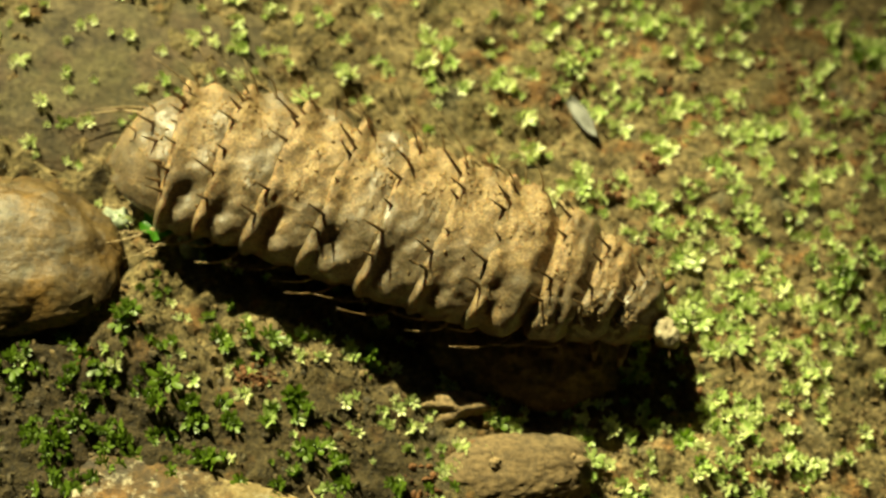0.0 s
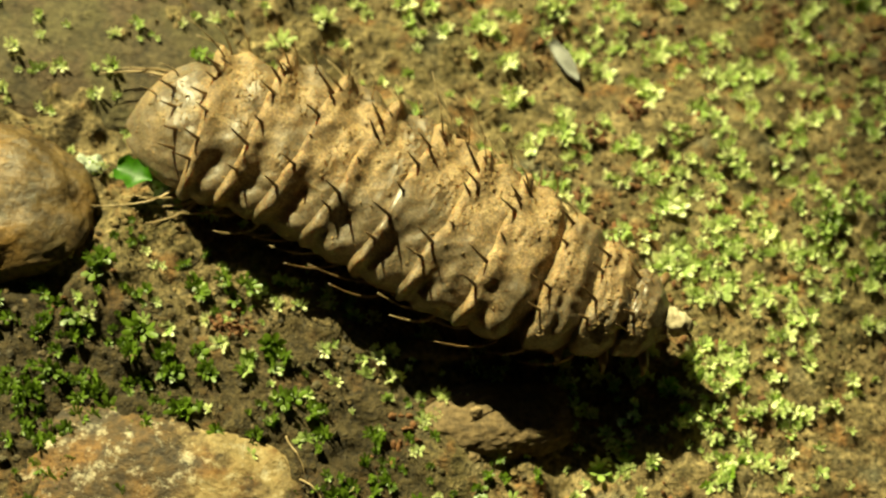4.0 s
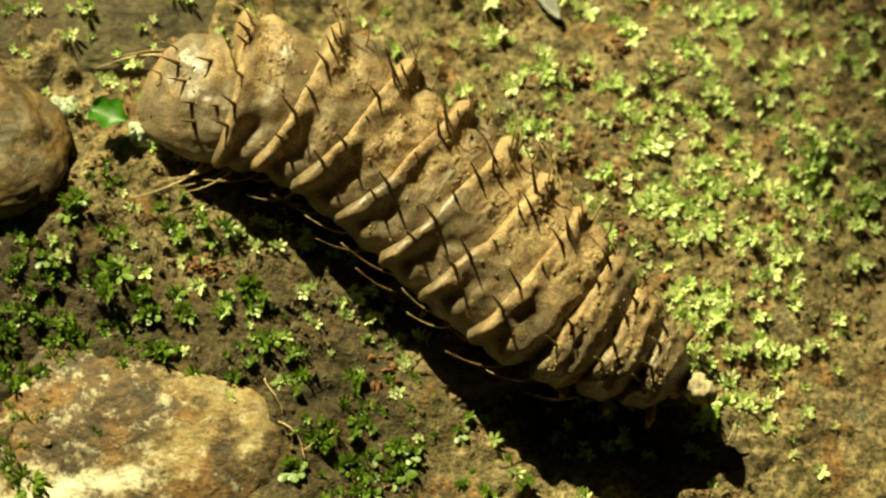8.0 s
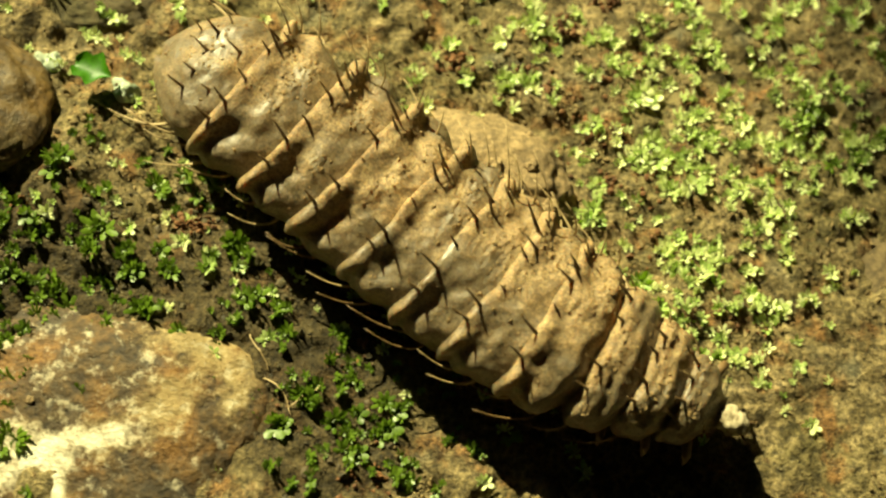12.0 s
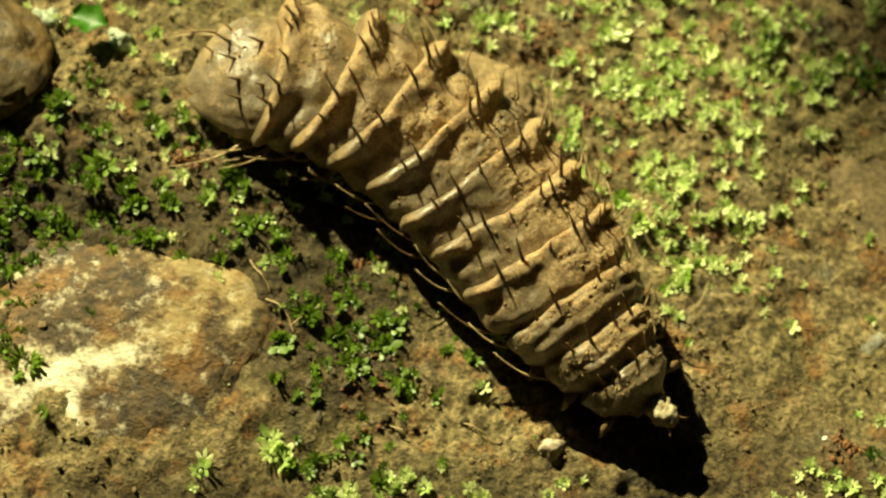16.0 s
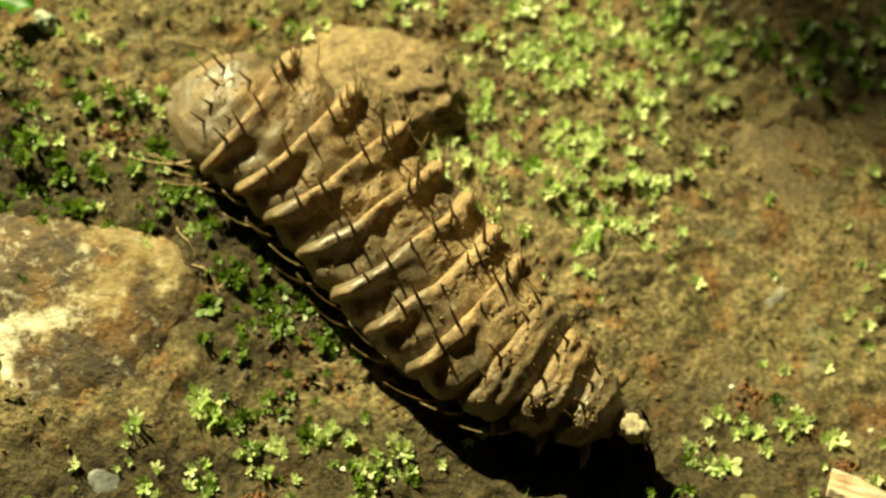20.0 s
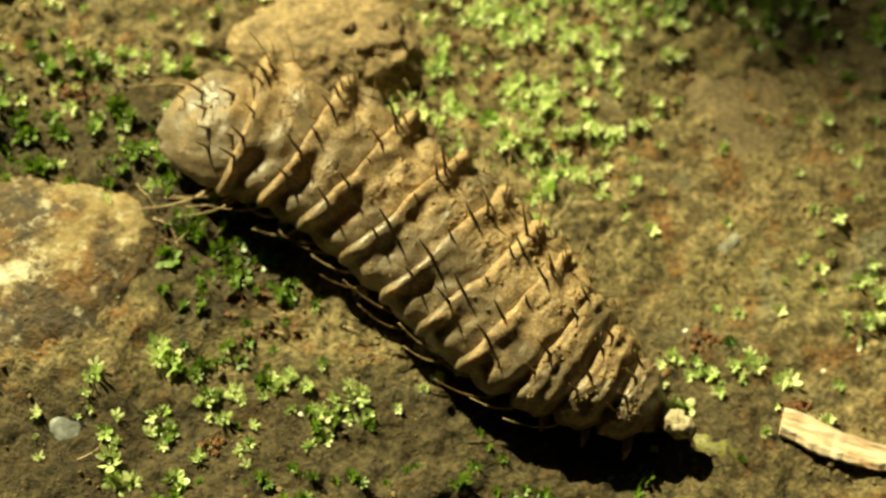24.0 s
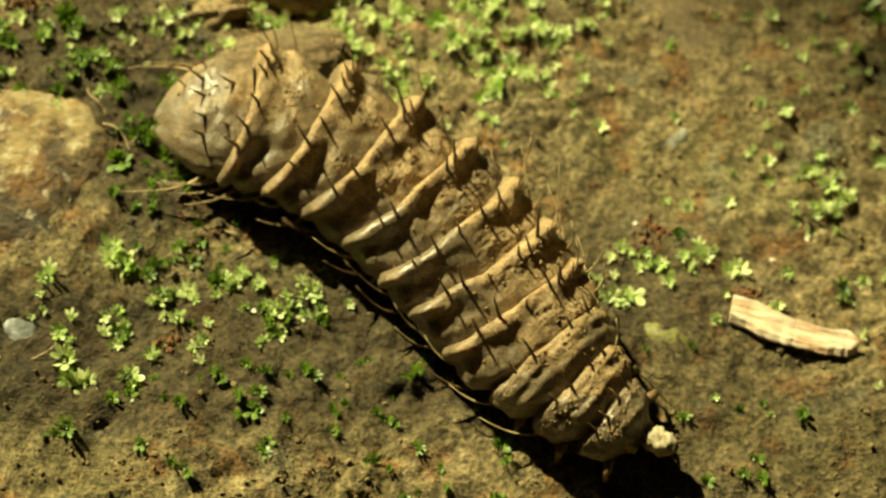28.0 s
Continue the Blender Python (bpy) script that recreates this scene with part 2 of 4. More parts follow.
def mud_skin(nt, p):
    """Larva skin under a film of dried and wet mud."""
    big, mid, fine = mapped(nt, 5, 3, 0.55, 21, True), mapped(nt, 0.9, 6, 0.65, 22, True), mapped(nt, 0.16, 3, 0.7, 23, True)
    co, xyz = nt.nodes.new("ShaderNodeTexCoord"), nt.nodes.new("ShaderNodeSeparateXYZ")
    nt.links.new(co.outputs["Object"], xyz.inputs[0])
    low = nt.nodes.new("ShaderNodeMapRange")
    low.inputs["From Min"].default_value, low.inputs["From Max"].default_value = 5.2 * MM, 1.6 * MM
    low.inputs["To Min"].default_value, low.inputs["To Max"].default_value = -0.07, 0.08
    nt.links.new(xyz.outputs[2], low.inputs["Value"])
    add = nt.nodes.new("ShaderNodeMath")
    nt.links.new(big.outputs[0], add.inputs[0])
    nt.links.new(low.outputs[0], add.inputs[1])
    # mask grows towards -y and forward of the hind rim: darker, smoother, glossier
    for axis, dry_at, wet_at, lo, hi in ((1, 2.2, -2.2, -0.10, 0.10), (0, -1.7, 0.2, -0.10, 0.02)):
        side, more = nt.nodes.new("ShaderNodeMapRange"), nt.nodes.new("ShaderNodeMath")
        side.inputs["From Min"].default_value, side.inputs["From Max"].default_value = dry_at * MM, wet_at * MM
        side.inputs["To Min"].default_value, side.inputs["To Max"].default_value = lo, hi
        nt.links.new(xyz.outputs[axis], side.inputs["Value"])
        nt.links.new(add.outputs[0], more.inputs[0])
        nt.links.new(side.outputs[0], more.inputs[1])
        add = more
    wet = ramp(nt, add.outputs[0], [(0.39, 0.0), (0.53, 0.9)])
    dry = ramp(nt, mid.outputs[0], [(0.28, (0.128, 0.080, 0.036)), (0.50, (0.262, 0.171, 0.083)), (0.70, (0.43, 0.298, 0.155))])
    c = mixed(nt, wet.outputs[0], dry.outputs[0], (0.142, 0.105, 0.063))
    grit = ramp(nt, fine.outputs[0], [(0.36, 0.55), (0.62, 1.3)])
    mul = nt.nodes.new("ShaderNodeMix")
    mul.data_type, mul.blend_type = "RGBA", "MULTIPLY"
    mul.inputs[0].default_value = 1.0
    nt.links.new(c, mul.inputs[6])
    nt.links.new(grit.outputs[0], mul.inputs[7])
    nt.links.new(mul.outputs[2], p.inputs["Base Color"])
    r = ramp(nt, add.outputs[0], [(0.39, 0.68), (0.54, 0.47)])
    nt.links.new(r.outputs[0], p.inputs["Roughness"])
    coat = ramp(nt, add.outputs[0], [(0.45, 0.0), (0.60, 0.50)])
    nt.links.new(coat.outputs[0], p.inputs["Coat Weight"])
    p.inputs["Coat Roughness"].default_value = 0.28
    glaze = mapped(nt, 0.24, 3, 0.6, 24, True)
    film = nt.nodes.new("ShaderNodeBump")
    film.inputs["Strength"].default_value, film.inputs["Distance"].default_value = 0.8, 0.045 * MM
    nt.links.new(glaze.outputs[0], film.inputs["Height"])
    nt.links.new(film.outputs[0], p.inputs["Coat Normal"])
    p.inputs["Specular IOR Level"].default_value = 0.5
    p.inputs["Subsurface Weight"].default_value = 0.45
    p.inputs["Subsurface Radius"].default_value = (0.9 * MM, 0.5 * MM, 0.25 * MM)
    p.inputs["Subsurface Scale"].default_value = 1.0
    bumped(nt, p, [(mid.outputs[0], 0.14), (fine.outputs[0], 0.045)])
    calm = ramp(nt, add.outputs[0], [(0.42, 0.95), (0.58, 0.60)])
    for node in nt.nodes:
        if node.type == "BUMP" and node != film:
            nt.links.new(calm.outputs[0], node.inputs["Strength"])


def stone(nt, p, lo, hi, spots, rough=0.7, patch=None, scale=3.0, seed=31, relief=0.28):
    mid, fine, big = mapped(nt, scale, 5, 0.65, seed), mapped(nt, 0.4, 3, 0.7, seed + 1), mapped(nt, scale * 3, 3, 0.5, seed + 2)
    c = ramp(nt, mid.outputs[0], [(0.34, lo), (0.66, hi)]).outputs[0]
    sp = ramp(nt, big.outputs[0], [(0.48, 0.0), (0.62, 0.8)])
    c = mixed(nt, sp.outputs[0], c, spots)
    if patch:
        pa = ramp(nt, mapped(nt, scale * 2.2, 4, 0.6, seed + 5).outputs[0], [(0.54, 0.0), (0.66, 0.85)])
        c = mixed(nt, pa.outputs[0], c, patch)
    g = ramp(nt, fine.outputs[0], [(0.35, 0.55), (0.62, 1.3)])
    mul = nt.nodes.new("ShaderNodeMix")
    mul.data_type, mul.blend_type = "RGBA", "MULTIPLY"
    mul.inputs[0].default_value = 1.0
    nt.links.new(c, mul.inputs[6])
    nt.links.new(g.outputs[0], mul.inputs[7])
    nt.links.new(mul.outputs[2], p.inputs["Base Color"])
    p.inputs["Roughness"].default_value = rough
    bumped(nt, p, [(mid.outputs[0], relief), (fine.outputs[0], 0.08)])


def leafy(nt, p, dark, light, shine=0.4):
    info = nt.nodes.new("ShaderNodeObjectInfo")
    geo = nt.nodes.new("ShaderNodeNewGeometry")
    add = nt.nodes.new("ShaderNodeMath")
    add.operation = "ADD"
    nt.links.new(info.outputs["Random"], add.inputs[0])
    nt.links.new(geo.outputs["Random Per Island"], add.inputs[1])
    half = nt.nodes.new("ShaderNodeMath")
    half.operation = "MULTIPLY"
    half.inputs[1].default_value = 0.5
    nt.links.new(add.outputs[0], half.inputs[0])
    c = ramp(nt, half.outputs[0], [(0.15, dark), (0.72, light)])
    vein = ramp(nt, mapped(nt, 0.3, 3, 0.6, 41).outputs[0], [(0.3, 0.75), (0.7, 1.15)])
    mul = nt.nodes.new("ShaderNodeMix")
    mul.data_type, mul.blend_type = "RGBA", "MULTIPLY"
    mul.inputs[0].default_value = 1.0
    nt.links.new(c.outputs[0], mul.inputs[6])
    nt.links.new(vein.outputs[0], mul.inputs[7])
    nt.links.new(mul.outputs[2], p.inputs["Base Color"])
    p.inputs["Roughness"].default_value = shine
    tr = nt.nodes.new("ShaderNodeBsdfTranslucent")
    nt.links.new(mul.outputs[2], tr.inputs[0])
    ms = nt.nodes.new("ShaderNodeMixShader")
    ms.inputs[0].default_value = 0.45
    nt.links.new(p.outputs[0], ms.inputs[1])
    nt.links.new(tr.outputs[0], ms.inputs[2])
    nt.links.new(ms.outputs[0], nt.nodes["Material Output"].inputs[0])


def plain(nt, p, lo, hi, rough=0.5, size=0.6, seed=51):
    n = mapped(nt, size, 3, 0.6, seed)
    c = ramp(nt, n.outputs[0], [(0.3, lo), (0.7, hi)])
    nt.links.new(c.outputs[0], p.inputs["Base Color"])
    p.inputs["Roughness"].default_value = rough
    bumped(nt, p, [(n.outputs[0], 0.08)])


def split_wood(nt, p):
    co, mp = nt.nodes.new("ShaderNodeTexCoord"), nt.nodes.new("ShaderNodeMapping")
    mp.vector_type = "TEXTURE"
    mp.inputs["Rotation"].default_value = (0, 0, -0.283)
    mp.inputs["Scale"].default_value = (12.0, 1.0, 1.0)
    nt.links.new(co.outputs["Object"], mp.inputs[0])
    g = nt.nodes.new("ShaderNodeTexNoise")
    g.inputs["Scale"].default_value, g.inputs["Detail"].default_value, g.inputs["Roughness"].default_value = 1000 / 0.35, 5, 0.6
    nt.links.new(mp.outputs[0], g.inputs["Vector"])
    c = ramp(nt, g.outputs[0], [(0.26, (0.36, 0.17, 0.08)), (0.40, (0.72, 0.47, 0.30)), (0.60, (0.90, 0.74, 0.56))])
    nt.links.new(c.outputs[0], p.inputs["Base Color"])
    p.inputs["Roughness"].default_value = 0.7
    bumped(nt, p, [(g.outputs[0], 0.12)])


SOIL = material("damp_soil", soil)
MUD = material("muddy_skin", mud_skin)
CRUMB = material("mud_crumb", plain, lo=(0.15, 0.092, 0.040), hi=(0.36, 0.235, 0.105), rough=0.75)
GRIT = material("soil_crumb", plain, lo=(0.085, 0.058, 0.024), hi=(0.26, 0.18, 0.078), rough=0.8, size=2.5)
HUMUS = material("humus_crumb", stone, lo=(0.030, 0.022, 0.010), hi=(0.115, 0.080, 0.036), spots=(0.075, 0.062, 0.022), rough=0.7, scale=1.2, seed=95, relief=0.3)
RUST = material("rusty_crumb", plain, lo=(0.065, 0.026, 0.010), hi=(0.23, 0.10, 0.036), rough=0.8)
BRISTLE = material("bristle_brown", plain, lo=(0.10, 0.060, 0.027), hi=(0.24, 0.145, 0.066), rough=0.45)
PALE_BRISTLE = material("bristle_pale", plain, lo=(0.28, 0.19, 0.09), hi=(0.50, 0.37, 0.20), rough=0.5)
HEAD = material("pale_head", plain, lo=(0.16, 0.11, 0.055), hi=(0.58, 0.50, 0.34), rough=0.6, size=0.6)
BROWN_STONE = material("brown_stone", stone, lo=(0.052, 0.031, 0.011), hi=(0.145, 0.091, 0.034), spots=(0.22, 0.120, 0.034), patch=(0.10, 0.075, 0.035), rough=0.5, scale=1.5, relief=0.2)
OCHRE_LOOK = dict(lo=(0.034, 0.022, 0.010), hi=(0.140, 0.082, 0.029), spots=(0.21, 0.100, 0.026), patch=(0.060, 0.044, 0.026), scale=1.1, seed=61, relief=0.7)
VEINED_STONE = material("veined_stone", veined_stone, **OCHRE_LOOK)
CLOD = material("soil_clod", stone, lo=(0.14, 0.094, 0.046), hi=(0.36, 0.248, 0.128), spots=(0.22, 0.152, 0.075), rough=0.85, scale=1.6, seed=71, relief=0.35)
SLATE_STONE = material("slate_stone", stone, lo=(0.050, 0.052, 0.046), hi=(0.115, 0.118, 0.105), spots=(0.085, 0.068, 0.042), rough=0.35, scale=1.6, seed=83)
MOSSY_STONE = material("mossy_stone", stone, lo=(0.060, 0.046, 0.014), hi=(0.175, 0.130, 0.036), spots=(0.15, 0.14, 0.03), rough=0.6, scale=1.6, seed=87)
GREY_STONE = material("grey_stone", stone, lo=(0.13, 0.118, 0.085), hi=(0.25, 0.235, 0.19), spots=(0.19, 0.145, 0.085), rough=0.6, seed=81)
SLAB_STONE = material("slab_stone", stone, lo=(0.034, 0.025, 0.012), hi=(0.155, 0.118, 0.060), spots=(0.105, 0.088, 0.038), patch=(0.10, 0.066, 0.036), rough=0.85, scale=1.8, seed=85, relief=0.5)
BARE_SOIL = material("bare_soil", stone, lo=(0.085, 0.060, 0.030), hi=(0.20, 0.140, 0.070), spots=(0.16, 0.105, 0.05), rough=0.85, scale=2.0, seed=75)
PALE_PEBBLE = material("pale_pebble", plain, lo=(0.16, 0.10, 0.05), hi=(0.62, 0.54, 0.42), rough=0.6, size=1.0)
WOOD = material("split_wood", split_wood)
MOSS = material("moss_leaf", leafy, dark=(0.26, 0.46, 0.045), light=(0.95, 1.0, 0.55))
# darker copy of the moss leaf, shade put into its green
SHADED_MOSS = material("shaded_moss", leafy, dark=(0.030, 0.075, 0.009), light=(0.17, 0.27, 0.035))
LEAF = material("green_leaf", leafy, dark=(0.03, 0.14, 0.008), light=(0.06, 0.21, 0.012), shine=0.45)
FILM = material("dry_leaf_film", plain, lo=(0.20, 0.25, 0.16), hi=(0.55, 0.60, 0.48), rough=0.12, size=1.0)
DOME_DARK = material("dome_dark", plain, lo=(0.010, 0.016, 0.006), hi=(0.03, 0.045, 0.015), rough=0.9, size=400.0)
DUSK_LEAF = material("old_leaf", plain, lo=(0.16, 0.16, 0.14), hi=(0.27, 0.27, 0.25), rough=0.75)


# ---- mesh helpers ----
def mesh_of(name, verts, faces, mat, smooth=True):
    me = bpy.data.meshes.new(name)
    me.from_pydata([tuple(v) for v in verts], [], faces)
    me.materials.append(mat)
    if smooth:
        me.shade_smooth()
    return me


def part(name, me, parent, label=""):
    ob = new(name, me)
    ob.parent = parent
    if label:
        ob["label"] = label
    return ob


def tube(points, radii, sides=6):
    """Rings round a line of points; ends closed."""
    verts, faces = [], []
    n = len(points)
    for i, (p, r) in enumerate(zip(points, radii)):
        d = (points[min(i + 1, n - 1)] - points[max(i - 1, 0)]).normalized()
        a = d.orthogonal().normalized()
        b = d.cross(a)
        for k in range(sides):
            th = 2 * math.pi * k / sides
            verts.append(p + (a * math.cos(th) + b * math.sin(th)) * r)
    for i in range(n - 1):
        for k in range(sides):
            k2 = (k + 1) % sides
            faces.append((i * sides + k, i * sides + k2, (i + 1) * sides + k2, (i + 1) * sides + k))
    faces.append(tuple(range(sides))[::-1])
    faces.append(tuple((n - 1) * sides + k for k in range(sides)))
    return verts, faces


def curved(start, way, bend, length, thick, steps=7, sides=6):
    """A tapering bristle that starts at a place, goes a way and bends."""
    pts, rad = [], []
    for i in range(steps):
        k = i / (steps - 1)
        pts.append(start + way * (length * k) + bend * (length * k * k))
        rad.append(thick * (1 - 0.78 * k))
    return tube(pts, rad, sides)


ICO = bmesh.new()
bmesh.ops.create_icosphere(ICO, subdivisions=1, radius=1.0)
ICO_V = np.array([v.co[:] for v in ICO.verts])
ICO_F = np.array([[v.index for v in f.verts] for f in ICO.faces])
ICO.free()


def crumbs(name, centres, sizes, mat, seed):
    """Many little lumps in one mesh."""
    r = np.random.default_rng(seed)
    n = len(centres)
    v = ICO_V[None] * (1 + r.uniform(-0.35, 0.35, (n, len(ICO_V), 1)))
    v = v * (np.asarray(sizes)[:, None, None] * r.uniform(0.6, 1.3, (n, 1, 3))) + np.asarray(centres)[:, None]
    f = ICO_F[None] + (np.arange(n) * len(ICO_V))[:, None, None]
    return mesh_of(name, v.reshape(-1, 3).tolist(), f.reshape(-1, 3).tolist(), mat, smooth=False)


def ball(level):
    bm = bmesh.new()
    bmesh.ops.create_icosphere(bm, subdivisions=level, radius=1.0)
    v, f = [x.co.copy() for x in bm.verts], [[x.index for x in q.verts] for q in bm.faces]
    bm.free()
    return v, f


BALLS = {k: ball(k) for k in (4, 6)}


def rock(name, cx, cy, rx, ry, h, mat, turn=0.0, seed=1, flat=2.0, lumps=0.16, sink=1.2, corner=2.0, fine=0.03, level=6, tilt=0.0, lie=0.0):
    """A worn lump on the soil, in mm: 'flat' over 2 squares its side, 'corner' its outline, 'lie' how far it leans with the slope."""
    ball_v, faces = BALLS[level]
    base = float(ground_height(cx, cy)) - sink
    ct, st = math.cos(turn), math.sin(turn)
    verts = []
    for q in ball_v:
        ring = math.hypot(q.x, q.y)
        c, s = (q.x / ring, q.y / ring) if ring > 1e-6 else (1.0, 0.0)
        edge = (abs(c) ** corner + abs(s) ** corner) ** (-1.0 / corner)
        rad = ring ** (2.0 / flat) * edge
        p = Vector((c * rad, s * rad, q.z))
        k = 1 + lumps * noise.noise(p * 1.6 + Vector((seed * 7.1, seed, 0))) + lumps * 0.5 * noise.noise(p * 3.9 + Vector((seed, 3, 1)))
        k += fine * noise.noise(p * 10 + Vector((seed, 5, 2))) + fine * 0.7 * noise.noise(p * 21 + Vector((seed, 1, 2)))
        x, y = p.x * rx * k, p.y * ry * k
        dx, dy = x * ct - y * st, x * st + y * ct
        verts.append(((cx + dx) * MM, (cy + dy) * MM, (base + (h + sink) * q.z * k + tilt * y + lie * (-0.101 * dx + 0.0282 * dy)) * MM))
    return new(name, mesh_of(name, verts, faces, mat))


# ---- ground ----
def axis_lines(lo, hi, step):
    inner = np.arange(lo, hi + step / 2, step)
    out, d, w = [], step, 0.0
    while w < 3.0e6:
        d *= 1.35
        w += d
        out.append(w)
    out = np.array(out)
    return np.concatenate([(lo - out)[::-1], inner, hi + out])


def build_ground():
    xs, ys = axis_lines(-36, 48, 0.24), axis_lines(-52, 26, 0.24)
    gx, gy = np.meshgrid(xs, ys)
    gz = ground_height(gx, gy)
    far = np.hypot(gx - 5, gy + 15)
    gz = np.where(far > 400, 0.0, gz)
    co = np.stack([gx, gy, gz], -1).reshape(-1, 3) * MM
    ny, nx = gx.shape
    idx = np.arange(nx * ny).reshape(ny, nx)
    quads = np.stack([idx[:-1, :-1], idx[:-1, 1:], idx[1:, 1:], idx[1:, :-1]], -1).reshape(-1, 4)
    me = bpy.data.meshes.new("ground")
    me.vertices.add(len(co))
    me.vertices.foreach_set("co", co.ravel())
    me.loops.add(quads.size)
    me.loops.foreach_set("vertex_index", quads.ravel().astype(np.int32))
    me.polygons.add(len(quads))
    me.polygons.foreach_set("loop_start", np.arange(0, quads.size, 4, dtype=np.int32))
    me.update()
    me.validate()
    me.shade_smooth()
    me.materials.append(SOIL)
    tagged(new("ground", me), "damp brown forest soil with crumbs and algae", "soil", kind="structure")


build_ground()


# ---- the larva ----
HALF_WIDTH = (4.3, 4.9, 5.2, 5.3, 5.3, 5.3, 5.2, 5.0, 4.4, 3.6, 2.7)
HEIGHT = (3.8, 4.5, 4.9, 5.1, 5.1, 5.1, 5.0, 4.8, 4.3, 3.7, 2.9)
BACK = (-2.9,) + (-2.0,) * 7 + (-1.9, -1.7, -1.6)
AHEAD = (2.9,) * 8 + (1.7, 1.6, 1.5)


def smooth(lo, hi, v):
    k = min(1.0, max(0.0, (v - lo) / (hi - lo)))
    return k * k * (3 - 2 * k)


def profile(i, u):
    """How far ring i swells at u, from its hind rim (0) to where it slips under the next (1)."""
    if i == 0:
        return math.sin(math.pi / 2 * min(1.0, (u + 0.02) / 0.74)) ** 0.70 - 0.12 * smooth(0.68, 1.0, u)
    if i >= 8:
        return 0.66 + 0.36 * smooth(0.0, 0.24, u) - 0.05 * smooth(0.36, 0.5, u) - (0.55 if i == 10 else 0.36) * smooth(0.58, 0.97, u)
    k = 0.94 + 0.06 * math.sqrt(smooth(0.0, 0.06, u)) - 0.025 * smooth(0.09, 0.22, u) - 0.045 * smooth(0.15, 0.75, u)
    return k - (0.28 * smooth(0.52, 0.82, u) if i == 7 else 0.10 * smooth(0.70, 1.0, u))


def hollow(i, u, c):
    """Depth in mm of the hollows that lie before the hind rim, on the shoulders and down the flanks."""
    deep = (0.0, 0.5, 0.55, 0.5, 0.45, 0.4, 0.34, 0.25)[i]
    d = deep * math.exp(-(((abs(c) - 0.60) / 0.24) ** 2) - ((u - 0.31 - 0.08 * (0.6 - abs(c))) / 0.15) ** 2)
    return d + 0.15 * math.exp(-((c / 0.30) ** 2) - ((u - 0.26) / 0.10) ** 2)


CAKED = [[(random.uniform(0.12, 0.60), random.gauss(0.34, 0.26), random.uniform(0.07, 0.17)) for _ in range(7)] if i < 8 else [(random.uniform(0.10, 0.5), random.uniform(-0.85, 0.85), random.uniform(0.10, 0.24)) for _ in range(9)] for i in range(11)]


def caked(i, u, c):
    """How thickly mud cakes ring i at a place on its back, 0 to 1."""
    m = 0.0
    for su, sc, w in CAKED[i]:
        m = max(m, math.exp(-(((u - su) / w) ** 2 + ((c - sc) / (1.3 * w)) ** 2)))
    return m


def skin(i, u, c, s):
    """A point of ring i, in mm: x towards the head, y across, z up from the belly; u from hind to front, c and s the turn round it."""
    hw, h = HALF_WIDTH[i], HEIGHT[i]
    back, ahead = BACK[i], AHEAD[i]
    wob = 0.11 * noise.noise(Vector((c * 1.8, i * 3.1, s))) + 0.05 * noise.noise(Vector((c * 6, i * 3.1, s * 3)))
    if i == 0:
        wob *= smooth(0.1, 0.6, u)
    uu = min(1.0, max(0.0, u + wob * math.sin(math.pi * u)))
    k = profile(i, uu)
    if 0 < i < 8:
        # the rim is worn low in places
        worn = max(0.0, 0.40 + 0.8 * noise.noise(Vector((c * 2.9 + 7, i * 5.7, 1.3)))) * (1 - 0.7 * smooth(0.55, 0.9, abs(c)))
        k -= 0.034 * worn * math.exp(-(((uu - 0.06) / 0.11) ** 2))
        k += (0.955 - 0.02 * uu - k) * 0.6 * math.exp(-(((c - 0.16) / 0.26) ** 2)) * (1 - smooth(0.55, 0.9, uu))
    side = abs(c) ** 4
    y = hw * math.copysign(abs(c) ** 0.84, c) * k
    if s >= 0:
        z = 0.34 * h + 0.66 * h * s ** 0.94 * k
    else:
        z = 0.34 * h - 0.42 * h * abs(s) ** 0.7 * k
        y *= 1 - 0.62 * abs(s) ** (0.95 if 0 < i < 8 else 0.6)
    if 0 < i < 8:
        # square shoulder of the rim, flank lobe before it and the hollows above
        knob = math.exp(-(((abs(c) - 0.88) / 0.13) ** 2) - ((uu - 0.08) / 0.09) ** 2)
        lobe = math.exp(-(((abs(c) - 0.95) / 0.13) ** 2) - ((uu - 0.42) / 0.19) ** 2)
        nick = math.exp(-(((abs(c) - 0.97) / 0.16) ** 2) - ((uu - 0.19) / 0.06) ** 2)
        y += math.copysign(0.32 * knob + 0.40 * lobe - 0.12 * nick, c)
        if s >= 0:
            z += 0.34 * knob + 0.26 * lobe - hollow(i, uu, c)
    x = back + (ahead - back) * u - 0.50 * side * (1 - u) + 0.4 * wob
    if 0 < i < 8:
        x += (0.34 * noise.noise(Vector((c * 1.6, i * 4.3, 2.7))) + 0.12 * noise.noise(Vector((c * 6.1, i * 4.3, 8.7)))) * (1 - u)
    q = Vector((x * 0.55 + i * 9.3, y * 0.55, z * 0.55))
    d = 0.20 * noise.noise(q) + 0.15 * noise.noise(q * 1.9) + 0.05 * noise.noise(q * 4.1)
    if i >= 8:
        d += (0.07 * noise.noise(q * 3.4 + Vector((4, 4, 4))) + 0.05 * noise.noise(q * 7)) * (1 - smooth(0.45, 0.6, uu))
    if s > 0:
        m = caked(i, uu, c)
        if m > 0.05:
            d += (0.2 * m if i == 0 else m if i < 8 else 0.6 * m) * (0.05 + 0.13 * abs(noise.noise(q * 5.5)) + 0.13 * noise.noise(q * 8))
    d *= k
    return Vector((x, y + c * d, z + s * d))


